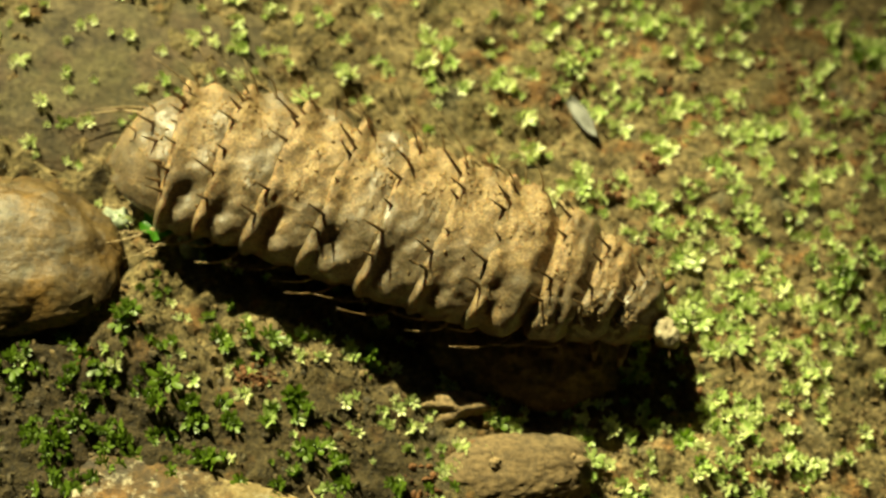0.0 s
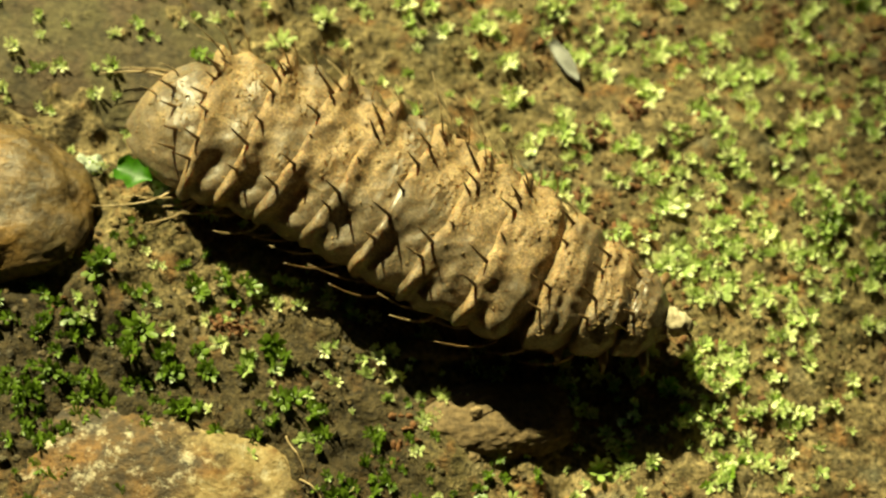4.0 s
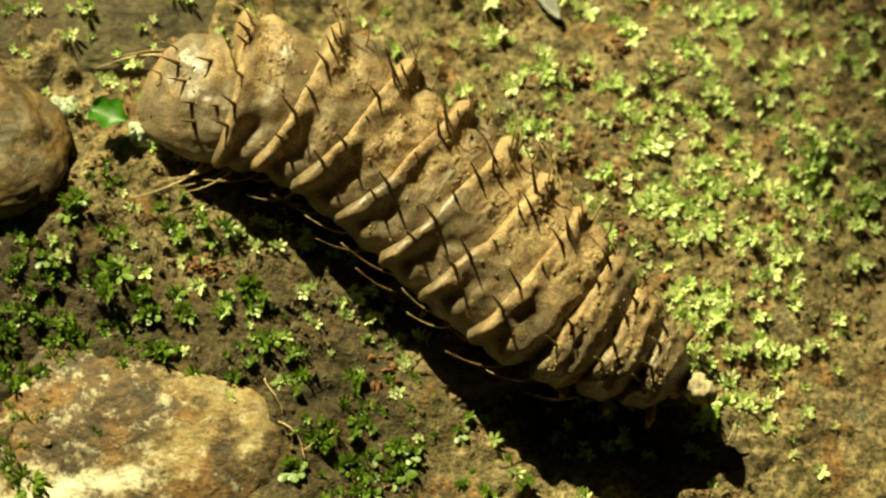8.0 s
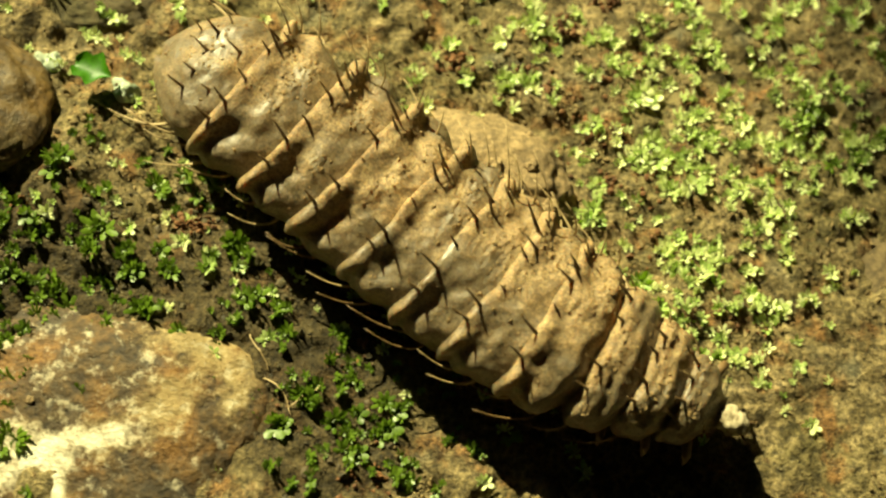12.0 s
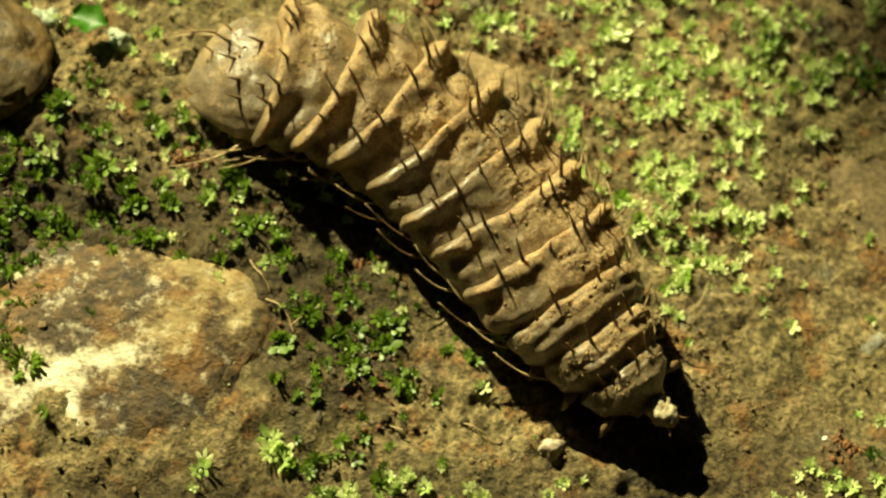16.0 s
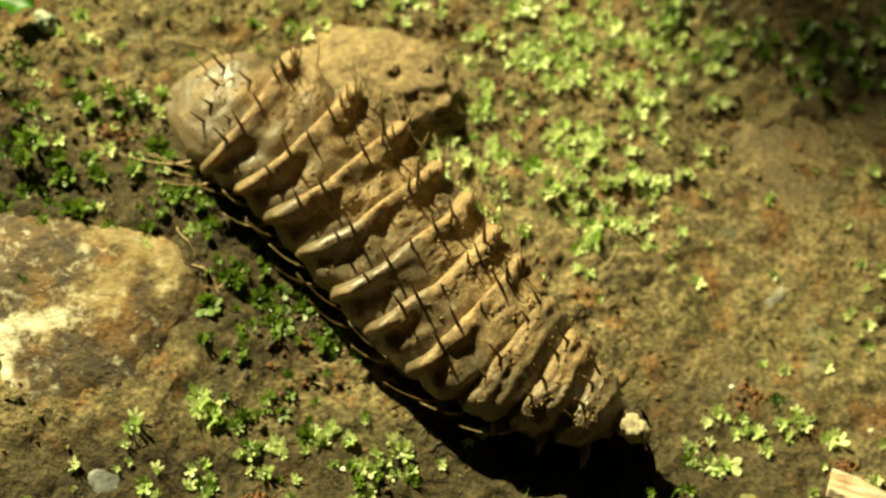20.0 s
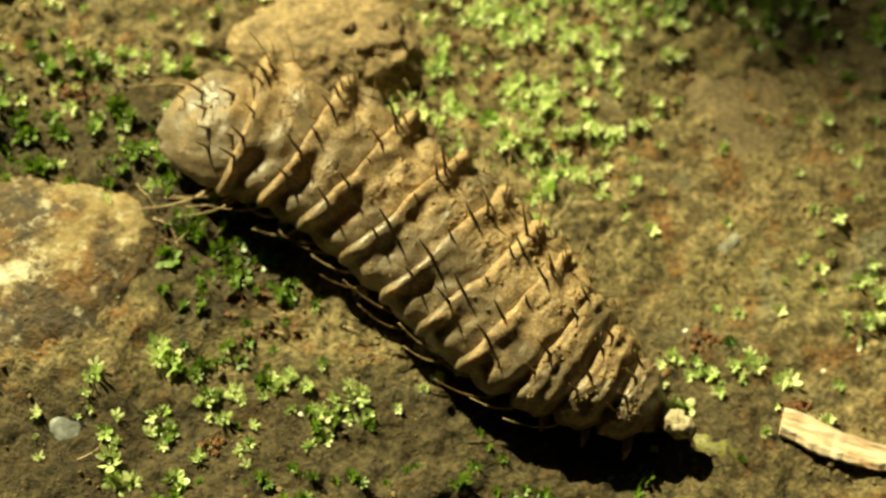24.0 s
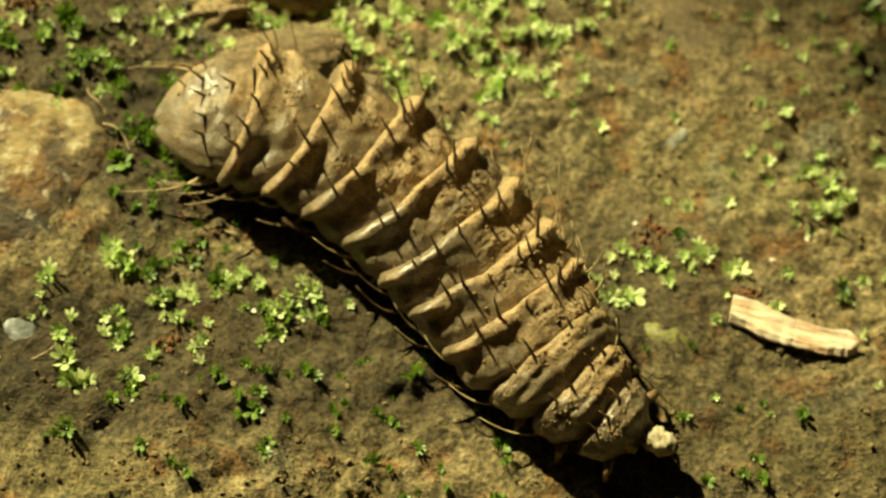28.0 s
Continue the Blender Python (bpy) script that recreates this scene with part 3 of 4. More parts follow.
def segment_mesh(i):
    nx, nt = (60, 210) if i < 8 else (44, 160)
    verts, faces = [], []
    for a in range(nx + 1):
        for b in range(nt):
            th = 2 * math.pi * b / nt
            verts.append(skin(i, a / nx, math.cos(th), math.sin(th)) * MM)
    for a in range(nx):
        for b in range(nt):
            b2 = (b + 1) % nt
            faces.append((a * nt + b, (a + 1) * nt + b, (a + 1) * nt + b2, a * nt + b2))
    faces.append(tuple(range(nt)))
    faces.append(tuple(nx * nt + b for b in range(nt))[::-1])
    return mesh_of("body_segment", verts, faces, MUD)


def dorsal(i, u, c):
    """A place on the back of ring i, in metres, and its outward way."""
    s = math.sqrt(max(0.0, 1 - c * c))
    return skin(i, u, c, s) * MM, Vector((0, c / HALF_WIDTH[i], max(s, 0.05) / HEIGHT[i])).normalized()


def build_larva():
    larva = tagged(new("larva"), "mud-covered brown beetle larva with dark bristles", "larva")
    r = random.Random(11)
    rings = []
    for i in range(11):
        seg = part("body_segment", segment_mesh(i), larva, "muddy tail segment" if i == 0 else "")
        rings.append(seg)
        # standing bristles: dark spines on each hind rim, long pale hairs on the far side
        if i == 0:
            rows = [(-0.50, 1.5, 0.46, 0), (-0.22, 1.6, 0.50, 0), (-0.42, 1.3, 0.72, 0), (0.12, 1.3, 0.52, 0), (0.42, 1.4, 0.48, 0), (0.60, 1.3, 0.30, 1), (0.25, 1.2, 0.80, 0), (0.75, 2.0, 0.55, 1)]
        elif i < 8:
            rows = [(-0.66, 1.6, 0.08, 0), (-0.34, 1.9, 0.07, 0), (-0.06, 1.0, 0.10, 0), (0.28, 1.5, 0.08, 0), (0.42, 1.6, 0.12, 0), (0.56, 1.9, 0.06, 0), (0.70, 1.5, 0.2, 0), (0.80, 2.6, 0.10, 1), (0.92, 3.0, 0.22, 1), (0.88, 2.4, 0.42, 1)]
        else:
            rows = [(-0.60, 1.3, 0.24, 0), (-0.25, 1.5, 0.28, 0), (0.2, 1.1, 0.26, 0), (0.55, 1.3, 0.28, 0), (0.85, 1.6, 0.3, 1)]
        for c, ln, u, pale in rows:
            cc = max(-0.97, min(0.97, c + r.uniform(-0.07, 0.07)))
            p, n = dorsal(i, u + r.uniform(-0.02, 0.03), cc)
            if pale:
                way = (n * 0.6 + Vector((-0.35 + r.uniform(-0.3, 0.35), r.uniform(-0.2, 0.3), 0.7))).normalized()
                bend = Vector((-0.35 + r.uniform(-0.2, 0.2), r.uniform(-0.3, 0.3), -0.1))
            else:
                way = (n * 0.28 + Vector((-0.74 + r.uniform(-0.16, 0.20), r.uniform(-0.14, 0.16), 0.50 + r.uniform(-0.12, 0.15)))).normalized()
                bend = Vector((-0.06, r.uniform(-0.08, 0.08), 0.05))
            mat = PALE_BRISTLE if pale or r.random() < 0.12 else BRISTLE
            v, f = curved(p - n * 0.25 * MM, way, bend, ln * r.uniform(0.7, 1.25) * MM, (0.085 if pale else 0.15) * MM)
            part("bristle", mesh_of("bristle", v, f, mat), seg)
        # long trailing bristles below both flanks
        if i < 10:
            for side in (-1, 1):
                for m in range(4 if i == 0 else 2 if i < 8 else 1):
                    p = Vector((-1.0 + 1.4 * m * (0.5 if i == 0 else 1) + r.uniform(-0.3, 0.3), side * HALF_WIDTH[i] * 0.93, 0.28 * HEIGHT[i] - 0.2 * m)) * MM
                    way = Vector((-0.25 + r.uniform(-0.25, 0.35) - (0.9 if i == 0 else 0), side, -0.05 + r.uniform(-0.15, 0.2))).normalized()
                    bend = Vector((-0.75 + r.uniform(-0.25, 0.3), side * r.uniform(-0.55, -0.15), r.uniform(-0.05, 0.3)))
                    v, f = curved(p - way * 0.4 * MM, way, bend, r.uniform(2.4, 3.5) * MM, 0.115 * MM, 11)
                    part("flank_bristle", mesh_of("flank_bristle", v, f, PALE_BRISTLE if r.random() < 0.75 else BRISTLE), seg)
        # loose grit on the caked mud
        pts, size = [], []
        for _ in range(1800):
            u, c = r.uniform(0.04, 0.94), r.uniform(-0.92, 0.92)
            if r.random() > 0.03 + (0.8 if i < 8 else 0.5) * caked(i, u, c) ** 2:
                continue
            p, n = dorsal(i, u, c)
            g = (0.035 + 0.11 * r.random() ** 3.5) * MM * (1.0 if i < 8 else 0.9)
            pts.append(p - n * 0.25 * g)
            size.append(g)
        part("caked_mud", crumbs("caked_mud", pts, size, CRUMB, 100 + i), seg)
        if 8 <= i <= 10:
            for side in (-1, 1):
                p = Vector((0.2, side * HALF_WIDTH[i] * 0.62, 0.6)) * MM
                knee = p + Vector((0.5, side * 1.3, 0.3)) * MM
                foot = p + Vector((0.6, side * 1.6, -0.6)) * MM
                v, f = tube([p, (p + knee) / 2 + Vector((0, 0, 0.15)) * MM, knee, (knee + foot) / 2, foot], [0.34 * MM, 0.32 * MM, 0.26 * MM, 0.18 * MM, 0.06 * MM], 8)
                part("leg", mesh_of("leg", v, f, BRISTLE), seg)
    # small pale head
    v, f = [], []
    for a in range(17):
        u = a / 16
        rad = 0.78 * math.sin(math.pi * min(0.97, 0.12 + 0.85 * u)) ** 0.6
        for b in range(20):
            th = 2 * math.pi * b / 20
            q = Vector((u * 3, math.cos(th), math.sin(th)))
            k = rad * (1 + 0.30 * noise.noise(q * 1.7) + 0.22 * noise.noise(q * 4.1) + 0.12 * noise.noise(q * 8))
            v.append(((-1.2 + 2.2 * u) * MM, k * math.cos(th) * MM, (1.3 + 0.85 * k * math.sin(th)) * MM))
    for a in range(16):
        for b in range(20):
            b2 = (b + 1) % 20
            f.append((a * 20 + b, (a + 1) * 20 + b, (a + 1) * 20 + b2, a * 20 + b2))
    f.append(tuple(range(20)))
    f.append(tuple(16 * 20 + b for b in range(20))[::-1])
    head = part("head", mesh_of("head", v, f, HEAD), larva, "small pale gritty head")
    for side in (-1, 1):
        vv, ff = curved(Vector((0.65, 0.35 * side, 1.25)) * MM, Vector((0.8, 0.5 * side, 0.1)).normalized(), Vector((0.1, 0.2 * side, -0.2)), 0.6 * MM, 0.13 * MM)
        part("antenna", mesh_of("antenna", vv, ff, BRISTLE), head)
    rings.append(head)
    return larva, rings


LARVA, RINGS = build_larva()
LAID = []


def on_soil(x, y, dz=0.0):
    """A place on the soil, or on the slab that covers it, in metres."""
    z = float(ground_height(x, y))
    for tree in LAID:
        hit = tree.ray_cast(Vector((x, y, 50)) * MM, Vector((0, 0, -1)))[0]
        if hit:
            z = max(z, hit.z / MM)
    return Vector((x, y, z + dz)) * MM


# ---- unseen dome added to block sky, open sunward; edge shades one side of soil ----
def build_shade_dome():
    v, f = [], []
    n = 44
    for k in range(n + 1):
        a = math.atan2(SUN_FROM.y, SUN_FROM.x) + radians(10 + (360 - 10 - DOME_EDGE - FRINGE) * k / n)
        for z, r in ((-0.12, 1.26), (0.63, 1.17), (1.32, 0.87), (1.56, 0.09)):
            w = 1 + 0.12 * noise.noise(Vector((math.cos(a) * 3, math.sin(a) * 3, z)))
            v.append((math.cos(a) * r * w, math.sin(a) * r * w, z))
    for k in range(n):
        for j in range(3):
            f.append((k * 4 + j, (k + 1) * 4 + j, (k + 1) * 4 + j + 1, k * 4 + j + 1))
    # made-up scraps along the edge, thinning out towards the light, for partial shade
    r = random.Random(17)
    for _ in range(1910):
        a = math.atan2(SUN_FROM.y, SUN_FROM.x) - radians(DOME_EDGE + FRINGE * r.random() ** 0.6)
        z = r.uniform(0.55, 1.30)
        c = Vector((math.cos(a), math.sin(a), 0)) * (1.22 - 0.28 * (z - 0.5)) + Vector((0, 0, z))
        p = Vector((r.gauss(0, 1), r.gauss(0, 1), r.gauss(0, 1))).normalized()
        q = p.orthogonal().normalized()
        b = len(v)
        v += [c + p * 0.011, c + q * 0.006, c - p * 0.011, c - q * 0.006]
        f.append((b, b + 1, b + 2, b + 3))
    tagged(new("backdrop", mesh_of("backdrop", v, f, DOME_DARK)), "unseen dark dome added to block sky light", "wood", kind="structure")


DOME_EDGE, FRINGE = 0.87, 3.5
build_shade_dome()


# ---- stones and clods ----
CLODS = []
tagged(rock("stone", -30.2, -7.0, 7.9, 5.4, 1.25, BROWN_STONE, 0.06, 3, lumps=0.09, fine=0.016, flat=2.2), "rounded golden-brown stone half sunk in soil", "stone")
OCHRE = tagged(rock("stone", -16.9, -26.6, 8.5, 7.7, 0.5, VEINED_STONE, -0.06, 5, corner=4.2, lumps=0.09, flat=2.3, sink=1.8, fine=0.02, tilt=0.09, lie=1.0), "ochre stone with a white quartz vein", "stone")
CLODS.append(tagged(rock("soil_clod", 2.4, -8.3, 7.0, 4.8, 2.6, CLOD, -0.12, 8, lumps=0.11, flat=2.1), "rounded brown clod of dried mud", "clod"))
CLODS.append(tagged(rock("soil_clod", 2.6, -17.2, 5.4, 2.7, 0.9, BARE_SOIL, 0.15, 12, lumps=0.07, flat=2.4), "low brown clod of soil", "clod"))
CLODS.append(tagged(rock("soil_clod", -1.2, -13.4, 2.6, 1.2, 1.2, CLOD, 0.1, 13, lumps=0.3, level=4), "small crumbly clod of soil", "clod"))
SLAB = tagged(rock("stone_slab", -24.5, 6.6, 12.0, 7.8, 0.75, SLAB_STONE, 0.0, 15, corner=3.0, lumps=0.06, sink=1.0, flat=2.3, fine=0.02, lie=1.0), "flat brown slab of soil-covered stone", "stone")
tagged(rock("pebble", 28.0, -22.6, 1.7, 1.4, -0.08, GREY_STONE, 0.2, 17, level=4, lumps=0.3, sink=0.8), "small grey pebble in bare soil", "pebble")
tagged(rock("pebble", 8.3, -30.6, 1.1, 0.8, 0.6, PALE_PEBBLE, 0.3, 19, level=4), "small brown and white pebble", "pebble")
tagged(rock("stone", 26.2, -37.5, 2.4, 1.7, -0.1, MOSSY_STONE, -0.4, 23, level=4, lie=1.0), "low yellow-green algae-stained stone in soil", "stone")
tagged(rock("stone", -13.6, -36.3, 4.2, 2.6, 0.12, SLATE_STONE, -0.3, 27, level=4, lie=1.0, lumps=0.3), "flat wet blue-grey stone in soil", "stone")
tagged(rock("stone_slab", 29.8, -13.6, 4.8, 7.2, 0.22, BARE_SOIL, 0.25, 29, corner=2.4, fine=0.015, lumps=0.08), "smooth low slab of brown soil", "stone")


LAID.append(bvhtree.BVHTree.FromPolygons([v.co for v in SLAB.data.vertices], [tuple(p.vertices) for p in SLAB.data.polygons]))


def lumps_on(ob, count, big, seed):
    """Separate crumbs that stick to a clod."""
    r = random.Random(seed)
    tops = [v for v in ob.data.vertices if v.normal.z > 0.05]
    for _ in range(count):
        v = r.choice(tops)
        g = big * r.uniform(0.35, 1.0) ** 2 * MM
        c = v.co + v.normal * 0.1 * g
        part("lump", mesh_of("lump", [c + Vector((q.x, q.y, q.z * 0.7)) * g * (1 + 0.35 * noise.noise(q * 1.9 + c * 900)) for q in BALLS[4][0]], BALLS[4][1], CLOD), ob)


for clod, count in ((CLODS[0], 7), (CLODS[1], 9), (CLODS[2], 6)):
    lumps_on(clod, count, 0.55, count)


lumps_on(OCHRE, 14, 0.26, 5)


def build_chip():
    """A split chip of wood, 8 mm long: a pale curved face over a splintered brown edge."""
    a, b = Vector((29.9, -36.0, 0)), Vector((37.7, -38.2, 0))
    d = (b - a).normalized()
    w = Vector((-d.y, d.x, 0))
    v, f = [], []
    n = 40
    for k in range(n + 1):
        u = k / n
        mid = a.lerp(b, u)
        up = 1.0 - 0.55 * smooth(0.1, 0.5, u) - 0.12 * smooth(0.5, 0.75, u) + 0.25 * smooth(0.78, 0.88, u) - 0.45 * smooth(0.9, 1.0, u)
        low = -0.55 - 0.55 * smooth(0.0, 0.35, u) + 0.25 * smooth(0.75, 0.95, u) + 0.35 * smooth(0.95, 1.0, u)
        low -= 0.09 * noise.noise(Vector((u * 19, 7, 0))) + 0.06 * noise.noise(Vector((u * 43, 3, 0)))
        up += 0.06 * noise.noise(Vector((u * 8, 2, 0)))
        z = float(ground_height(a.x, a.y)) * (1 - u) + float(ground_height(b.x, b.y)) * u + 0.55
        dish = 0.16 * math.sin(math.pi * u)
        ring = ((low * 0.92, -0.55), (low, -0.12), (low + 0.34, 0.22 - dish), ((low + up) / 2 + 0.2, 0.36 - dish), (up, 0.46), (up - 0.05, 0.12), (up * 0.4 + low * 0.5, -0.35))
        for m, (o, h) in enumerate(ring):
            v.append((mid + w * o + Vector((0, 0, z + h + 0.05 * noise.noise(Vector((u * 9, m, 5)))))) * MM)
    sides = 7
    for k in range(n):
        for m in range(sides):
            f.append((k * sides + m, (k + 1) * sides + m, (k + 1) * sides + (m + 1) % sides, k * sides + (m + 1) % sides))
    f.append(tuple(range(sides))[::-1])
    f.append(tuple(n * sides + m for m in range(sides)))
    tagged(new("wood_chip", mesh_of("wood_chip", v, f, WOOD, smooth=False)), "pale splinter of split wood on bare soil", "wood chip")


build_chip()


def leaf_mesh(name, length, width, mat, cup=0.25, lobes=0, seed=0):
    """A thin curved blade from its stalk along x; mm."""
    v, f = [], []
    nu, nw = 10, 6
    for a in range(nu + 1):
        u = a / nu
        half = width * 0.5 * math.sin(math.pi * min(0.98, 0.06 + 0.93 * u)) ** 0.7
        if lobes:
            half *= 1 + 0.22 * math.sin(u * math.pi * 2 * lobes)
        for b in range(nw + 1):
            o = 2 * b / nw - 1
            z = cup * length * (o * o * 0.5 - u * u * 0.3) + 0.06 * length * noise.noise(Vector((u * 3, o * 2, seed)))
            v.append((u * length * MM, o * half * MM, z * MM))
    for a in range(nu):
        for b in range(nw):
            k = a * (nw + 1) + b
            f.append((k, k + nw + 1, k + nw + 2, k + 1))
    return mesh_of(name, v, f, mat)


def lay(name, me, x, y, dz, turn, tilt, label, category):
    ob = new(name, me)
    ob.matrix_world = Matrix.Translation(on_soil(x, y, dz)) @ pose(0, 0, 0, 0, tilt, turn)
    return tagged(ob, label, category)


lay("leaf", leaf_mesh("leaf", 2.4, 2.0, LEAF, 0.3, 2, 3), -21.0, -4.2, 1.6, -20, -10, "fresh green leaf beside the brown stone", "leaf")
lay("leaf", leaf_mesh("leaf", 3.4, 1.0, DUSK_LEAF, 0.1, 0, 9), 4.8, 8.3, 0.15, -55, 0, "old slate-grey fallen leaf", "leaf")
tagged(rock("pebble", -22.9, -3.6, 1.3, 0.9, 0.7, FILM, -0.3, 41, level=4, lumps=0.3), "pale wet glinting pebble in moss", "pebble")
tagged(rock("pebble", -18.2, -5.2, 1.1, 0.9, 0.7, FILM, -0.5, 43, level=4, lumps=0.3), "pale wet glinting pebble in moss", "pebble")


# ---- moss ----
def moss_light(x, y):
    d = 0.6 * bump(x, y, -1, -12, 9, 4) + 1.0 * bump(x, y, 13, 1, 13, 13) + 0.8 * bump(x, y, 24, 13, 12, 9) + 0.9 * bump(x, y, 16, -14, 6, 7)
    d = d + 0.6 * bump(x, y, 0, -34.5, 9, 2.2) + 0.5 * bump(x, y, -9, -36, 5, 2) + 0.95 * bump(x, y, 8, -15, 14, 5) + 0.5 * bump(x, y, 24, -3, 9, 6) + 0.15 * bump(x, y, -10, -12, 7, 4) + 0.35 * bump(x, y, 20, 3, 18, 16) + 0.8 * bump(x, y, 26, -33, 4, 2.6)
    d = d + 0.35 * bump(x, y, 37, -27, 8, 10) + 0.30 * bump(x, y, -12, 13, 16, 7) + 0.28 * bump(x, y, -25, 6, 12, 8) + 0.6 * bump(x, y, -17, 0, 4, 3) + 0.2 * bump(x, y, -13, -10, 8, 4) + 0.1 * bump(x, y, -8, -13, 5, 3)
    return d * (1 - 0.95 * bump(x, y, 29, -15, 6, 9, 0, 2)) * (1 - 0.8 * bump(x, y, 44, -8, 9, 9, 0, 2))


def moss_shaded(x, y):
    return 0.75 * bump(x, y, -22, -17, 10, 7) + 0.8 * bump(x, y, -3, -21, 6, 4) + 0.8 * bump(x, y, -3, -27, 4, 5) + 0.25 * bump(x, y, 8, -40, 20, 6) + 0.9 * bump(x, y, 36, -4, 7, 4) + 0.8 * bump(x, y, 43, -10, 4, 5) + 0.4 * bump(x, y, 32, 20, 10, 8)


def sprig_arrays(r, size):
    """One tuft of two to four fan-shaped fronds with finger lobes, in mm round its foot."""
    v, f = [], []
    for k in range(r.randint(3, 5)):
        a = 1.2 + r.uniform(-1.7, 1.7)
        up = r.uniform(0.15, 1.0)
        ln = size * r.uniform(0.6, 1.25)
        d = Vector((math.cos(a) * math.cos(up), math.sin(a) * math.cos(up), math.sin(up)))
        s = Vector((-math.sin(a), math.cos(a), 0))
        n = s.cross(d)
        lobes = r.randint(3, 5)
        spread = r.uniform(0.6, 1.0)
        b = len(v)
        v.append(Vector((0, 0, 0)))
        v.append(d * (0.30 * ln))
        for j in range(lobes):
            g = spread * (2 * j / (lobes - 1) - 1)
            reach = ln * (1.0 - 0.28 * abs(g)) * r.uniform(0.85, 1.1)
            e = d * math.cos(g) + s * math.sin(g)
            side = s * math.cos(g) - d * math.sin(g)
            w = 0.85 * ln * spread / lobes
            droop = n * (-0.10 * ln * r.uniform(0.2, 2.0))
            m = len(v)
            v += [e * (0.42 * reach) - side * w * 0.62, e * (0.42 * reach) + side * w * 0.62, e * (0.76 * reach) - side * w * 0.75 + droop * 0.3, e * (0.76 * reach) + side * w * 0.75 + droop * 0.3, e * (0.98 * reach) - side * w * 0.25 + droop, e * (0.96 * reach) + side * w * 0.30 + droop, e * (0.58 * reach) - n * 0.05 * ln]
            f += [(b + 1, m + 6, m), (b + 1, m + 1, m + 6), (m, m + 6, m + 2), (m + 6, m + 1, m + 3), (m + 2, m + 6, m + 4), (m + 6, m + 3, m + 5), (m + 4, m + 6, m + 5)]
        f.append((b, b + 2, b + 1))
        f.append((b, b + 1, b + 2 + 7 * (lobes - 1) + 1))
    return v, f


# foot of each larger tuft, in mm
BRIGHT_TUFTS = [(-3.5, 10.2), (-8.6, 7.9), (4.5, 10.2), (0.5, 8.6), (-12.4, 5.2), (11.9, 8.2), (6.9, 6.5), (2.7, 5.8), (15.1, 3.9), (16.6, 6.3), (10.8, -1.4), (12.5, -2.2), (20.6, -4.9), (17.0, 1.1), (18.5, -11.9), (10.8, -13.2), (22.7, -14.0), (14.9, -9.1), (17.7, -2.5), (6.0, 2.0), (20.3, 4.1), (22.5, -1.4), (14.1, -14.5), (21.3, -15.9), (13.2, -6.1), (4.6, -2.7), (26.1, -4.0), (-7.8, -31.6), (-11.8, -33.1), (-3.9, -33.8), (0.0, -33.5), (-10.2, -38.5), (-6.0, -38.4), (3.5, -33.9), (23.6, -34.6), (30.5, -33.1), (36.9, -29.6), (8.4, -16.4), (9.4, -19.0), (38.7, -27.6)]
SHADED_TUFTS = [(-27.4, -14.2), (-22.2, -13.6), (-14.2, -11.2), (-17.1, -15.6), (-11.0, -14.2), (-23.9, -17.2), (-21.2, -18.8), (-5.6, -11.9), (-16.1, -18.0), (-9.2, -17.6), (-21.8, -23.3), (-22.4, -26.5), (-5.8, -22.9), (-0.8, -27.2), (-6.7, -24.7), (-2.8, -24.5)]


def build_moss():
    r = random.Random(3)
    kinds = {}
    for mat in (MOSS, SHADED_MOSS):
        kinds[mat] = []
        for k in range(10):
            v, f = sprig_arrays(r, 1.0)
            kinds[mat].append((np.array([x[:] for x in v]), f))
    meshes = {mat: [mesh_of("moss_sprig", v * MM, f, mat) for v, f in kinds[mat]] for mat in kinds}
    rest = {MOSS: ([], []), SHADED_MOSS: ([], [])}
    made = 0
    spots = []
    for mat, density, tries in ((MOSS, moss_light, 11500), (SHADED_MOSS, moss_shaded, 13000)):
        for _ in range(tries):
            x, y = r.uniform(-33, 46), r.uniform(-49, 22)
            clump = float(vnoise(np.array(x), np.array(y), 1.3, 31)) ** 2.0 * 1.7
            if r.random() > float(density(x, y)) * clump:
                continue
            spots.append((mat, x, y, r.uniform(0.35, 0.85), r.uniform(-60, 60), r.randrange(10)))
    for mat, tufts in ((MOSS, BRIGHT_TUFTS), (SHADED_MOSS, SHADED_TUFTS)):
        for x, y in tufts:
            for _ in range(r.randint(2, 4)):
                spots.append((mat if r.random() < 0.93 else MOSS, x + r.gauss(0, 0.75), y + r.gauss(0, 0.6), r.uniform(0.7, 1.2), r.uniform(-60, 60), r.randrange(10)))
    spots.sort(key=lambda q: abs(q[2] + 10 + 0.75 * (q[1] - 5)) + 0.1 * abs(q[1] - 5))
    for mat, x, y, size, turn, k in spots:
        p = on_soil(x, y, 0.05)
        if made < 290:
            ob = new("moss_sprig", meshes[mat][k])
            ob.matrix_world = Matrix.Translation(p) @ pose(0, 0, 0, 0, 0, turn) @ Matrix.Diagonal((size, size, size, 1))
            tagged(ob, "bright yellow-green moss sprig on soil" if mat is MOSS else "dark green moss sprig, shade painted into its green", "moss", "moss sprigs")
            made += 1
        else:
            v, f = kinds[mat][k]
            vs, fs = rest[mat]
            c, s = math.cos(radians(turn)), math.sin(radians(turn))
            b = len(vs)
            w = v * size * MM
            vs.extend(np.column_stack([w[:, 0] * c - w[:, 1] * s + p.x, w[:, 0] * s + w[:, 1] * c + p.y, w[:, 2] + p.z]).tolist())
            fs.extend([tuple(q + b for q in face) for face in f])
    for mat, (vs, fs) in rest.items():
        if vs:
            tagged(new("moss", mesh_of("moss", vs, fs, mat)), "carpet of small green moss on soil", "moss", kind="stuff")


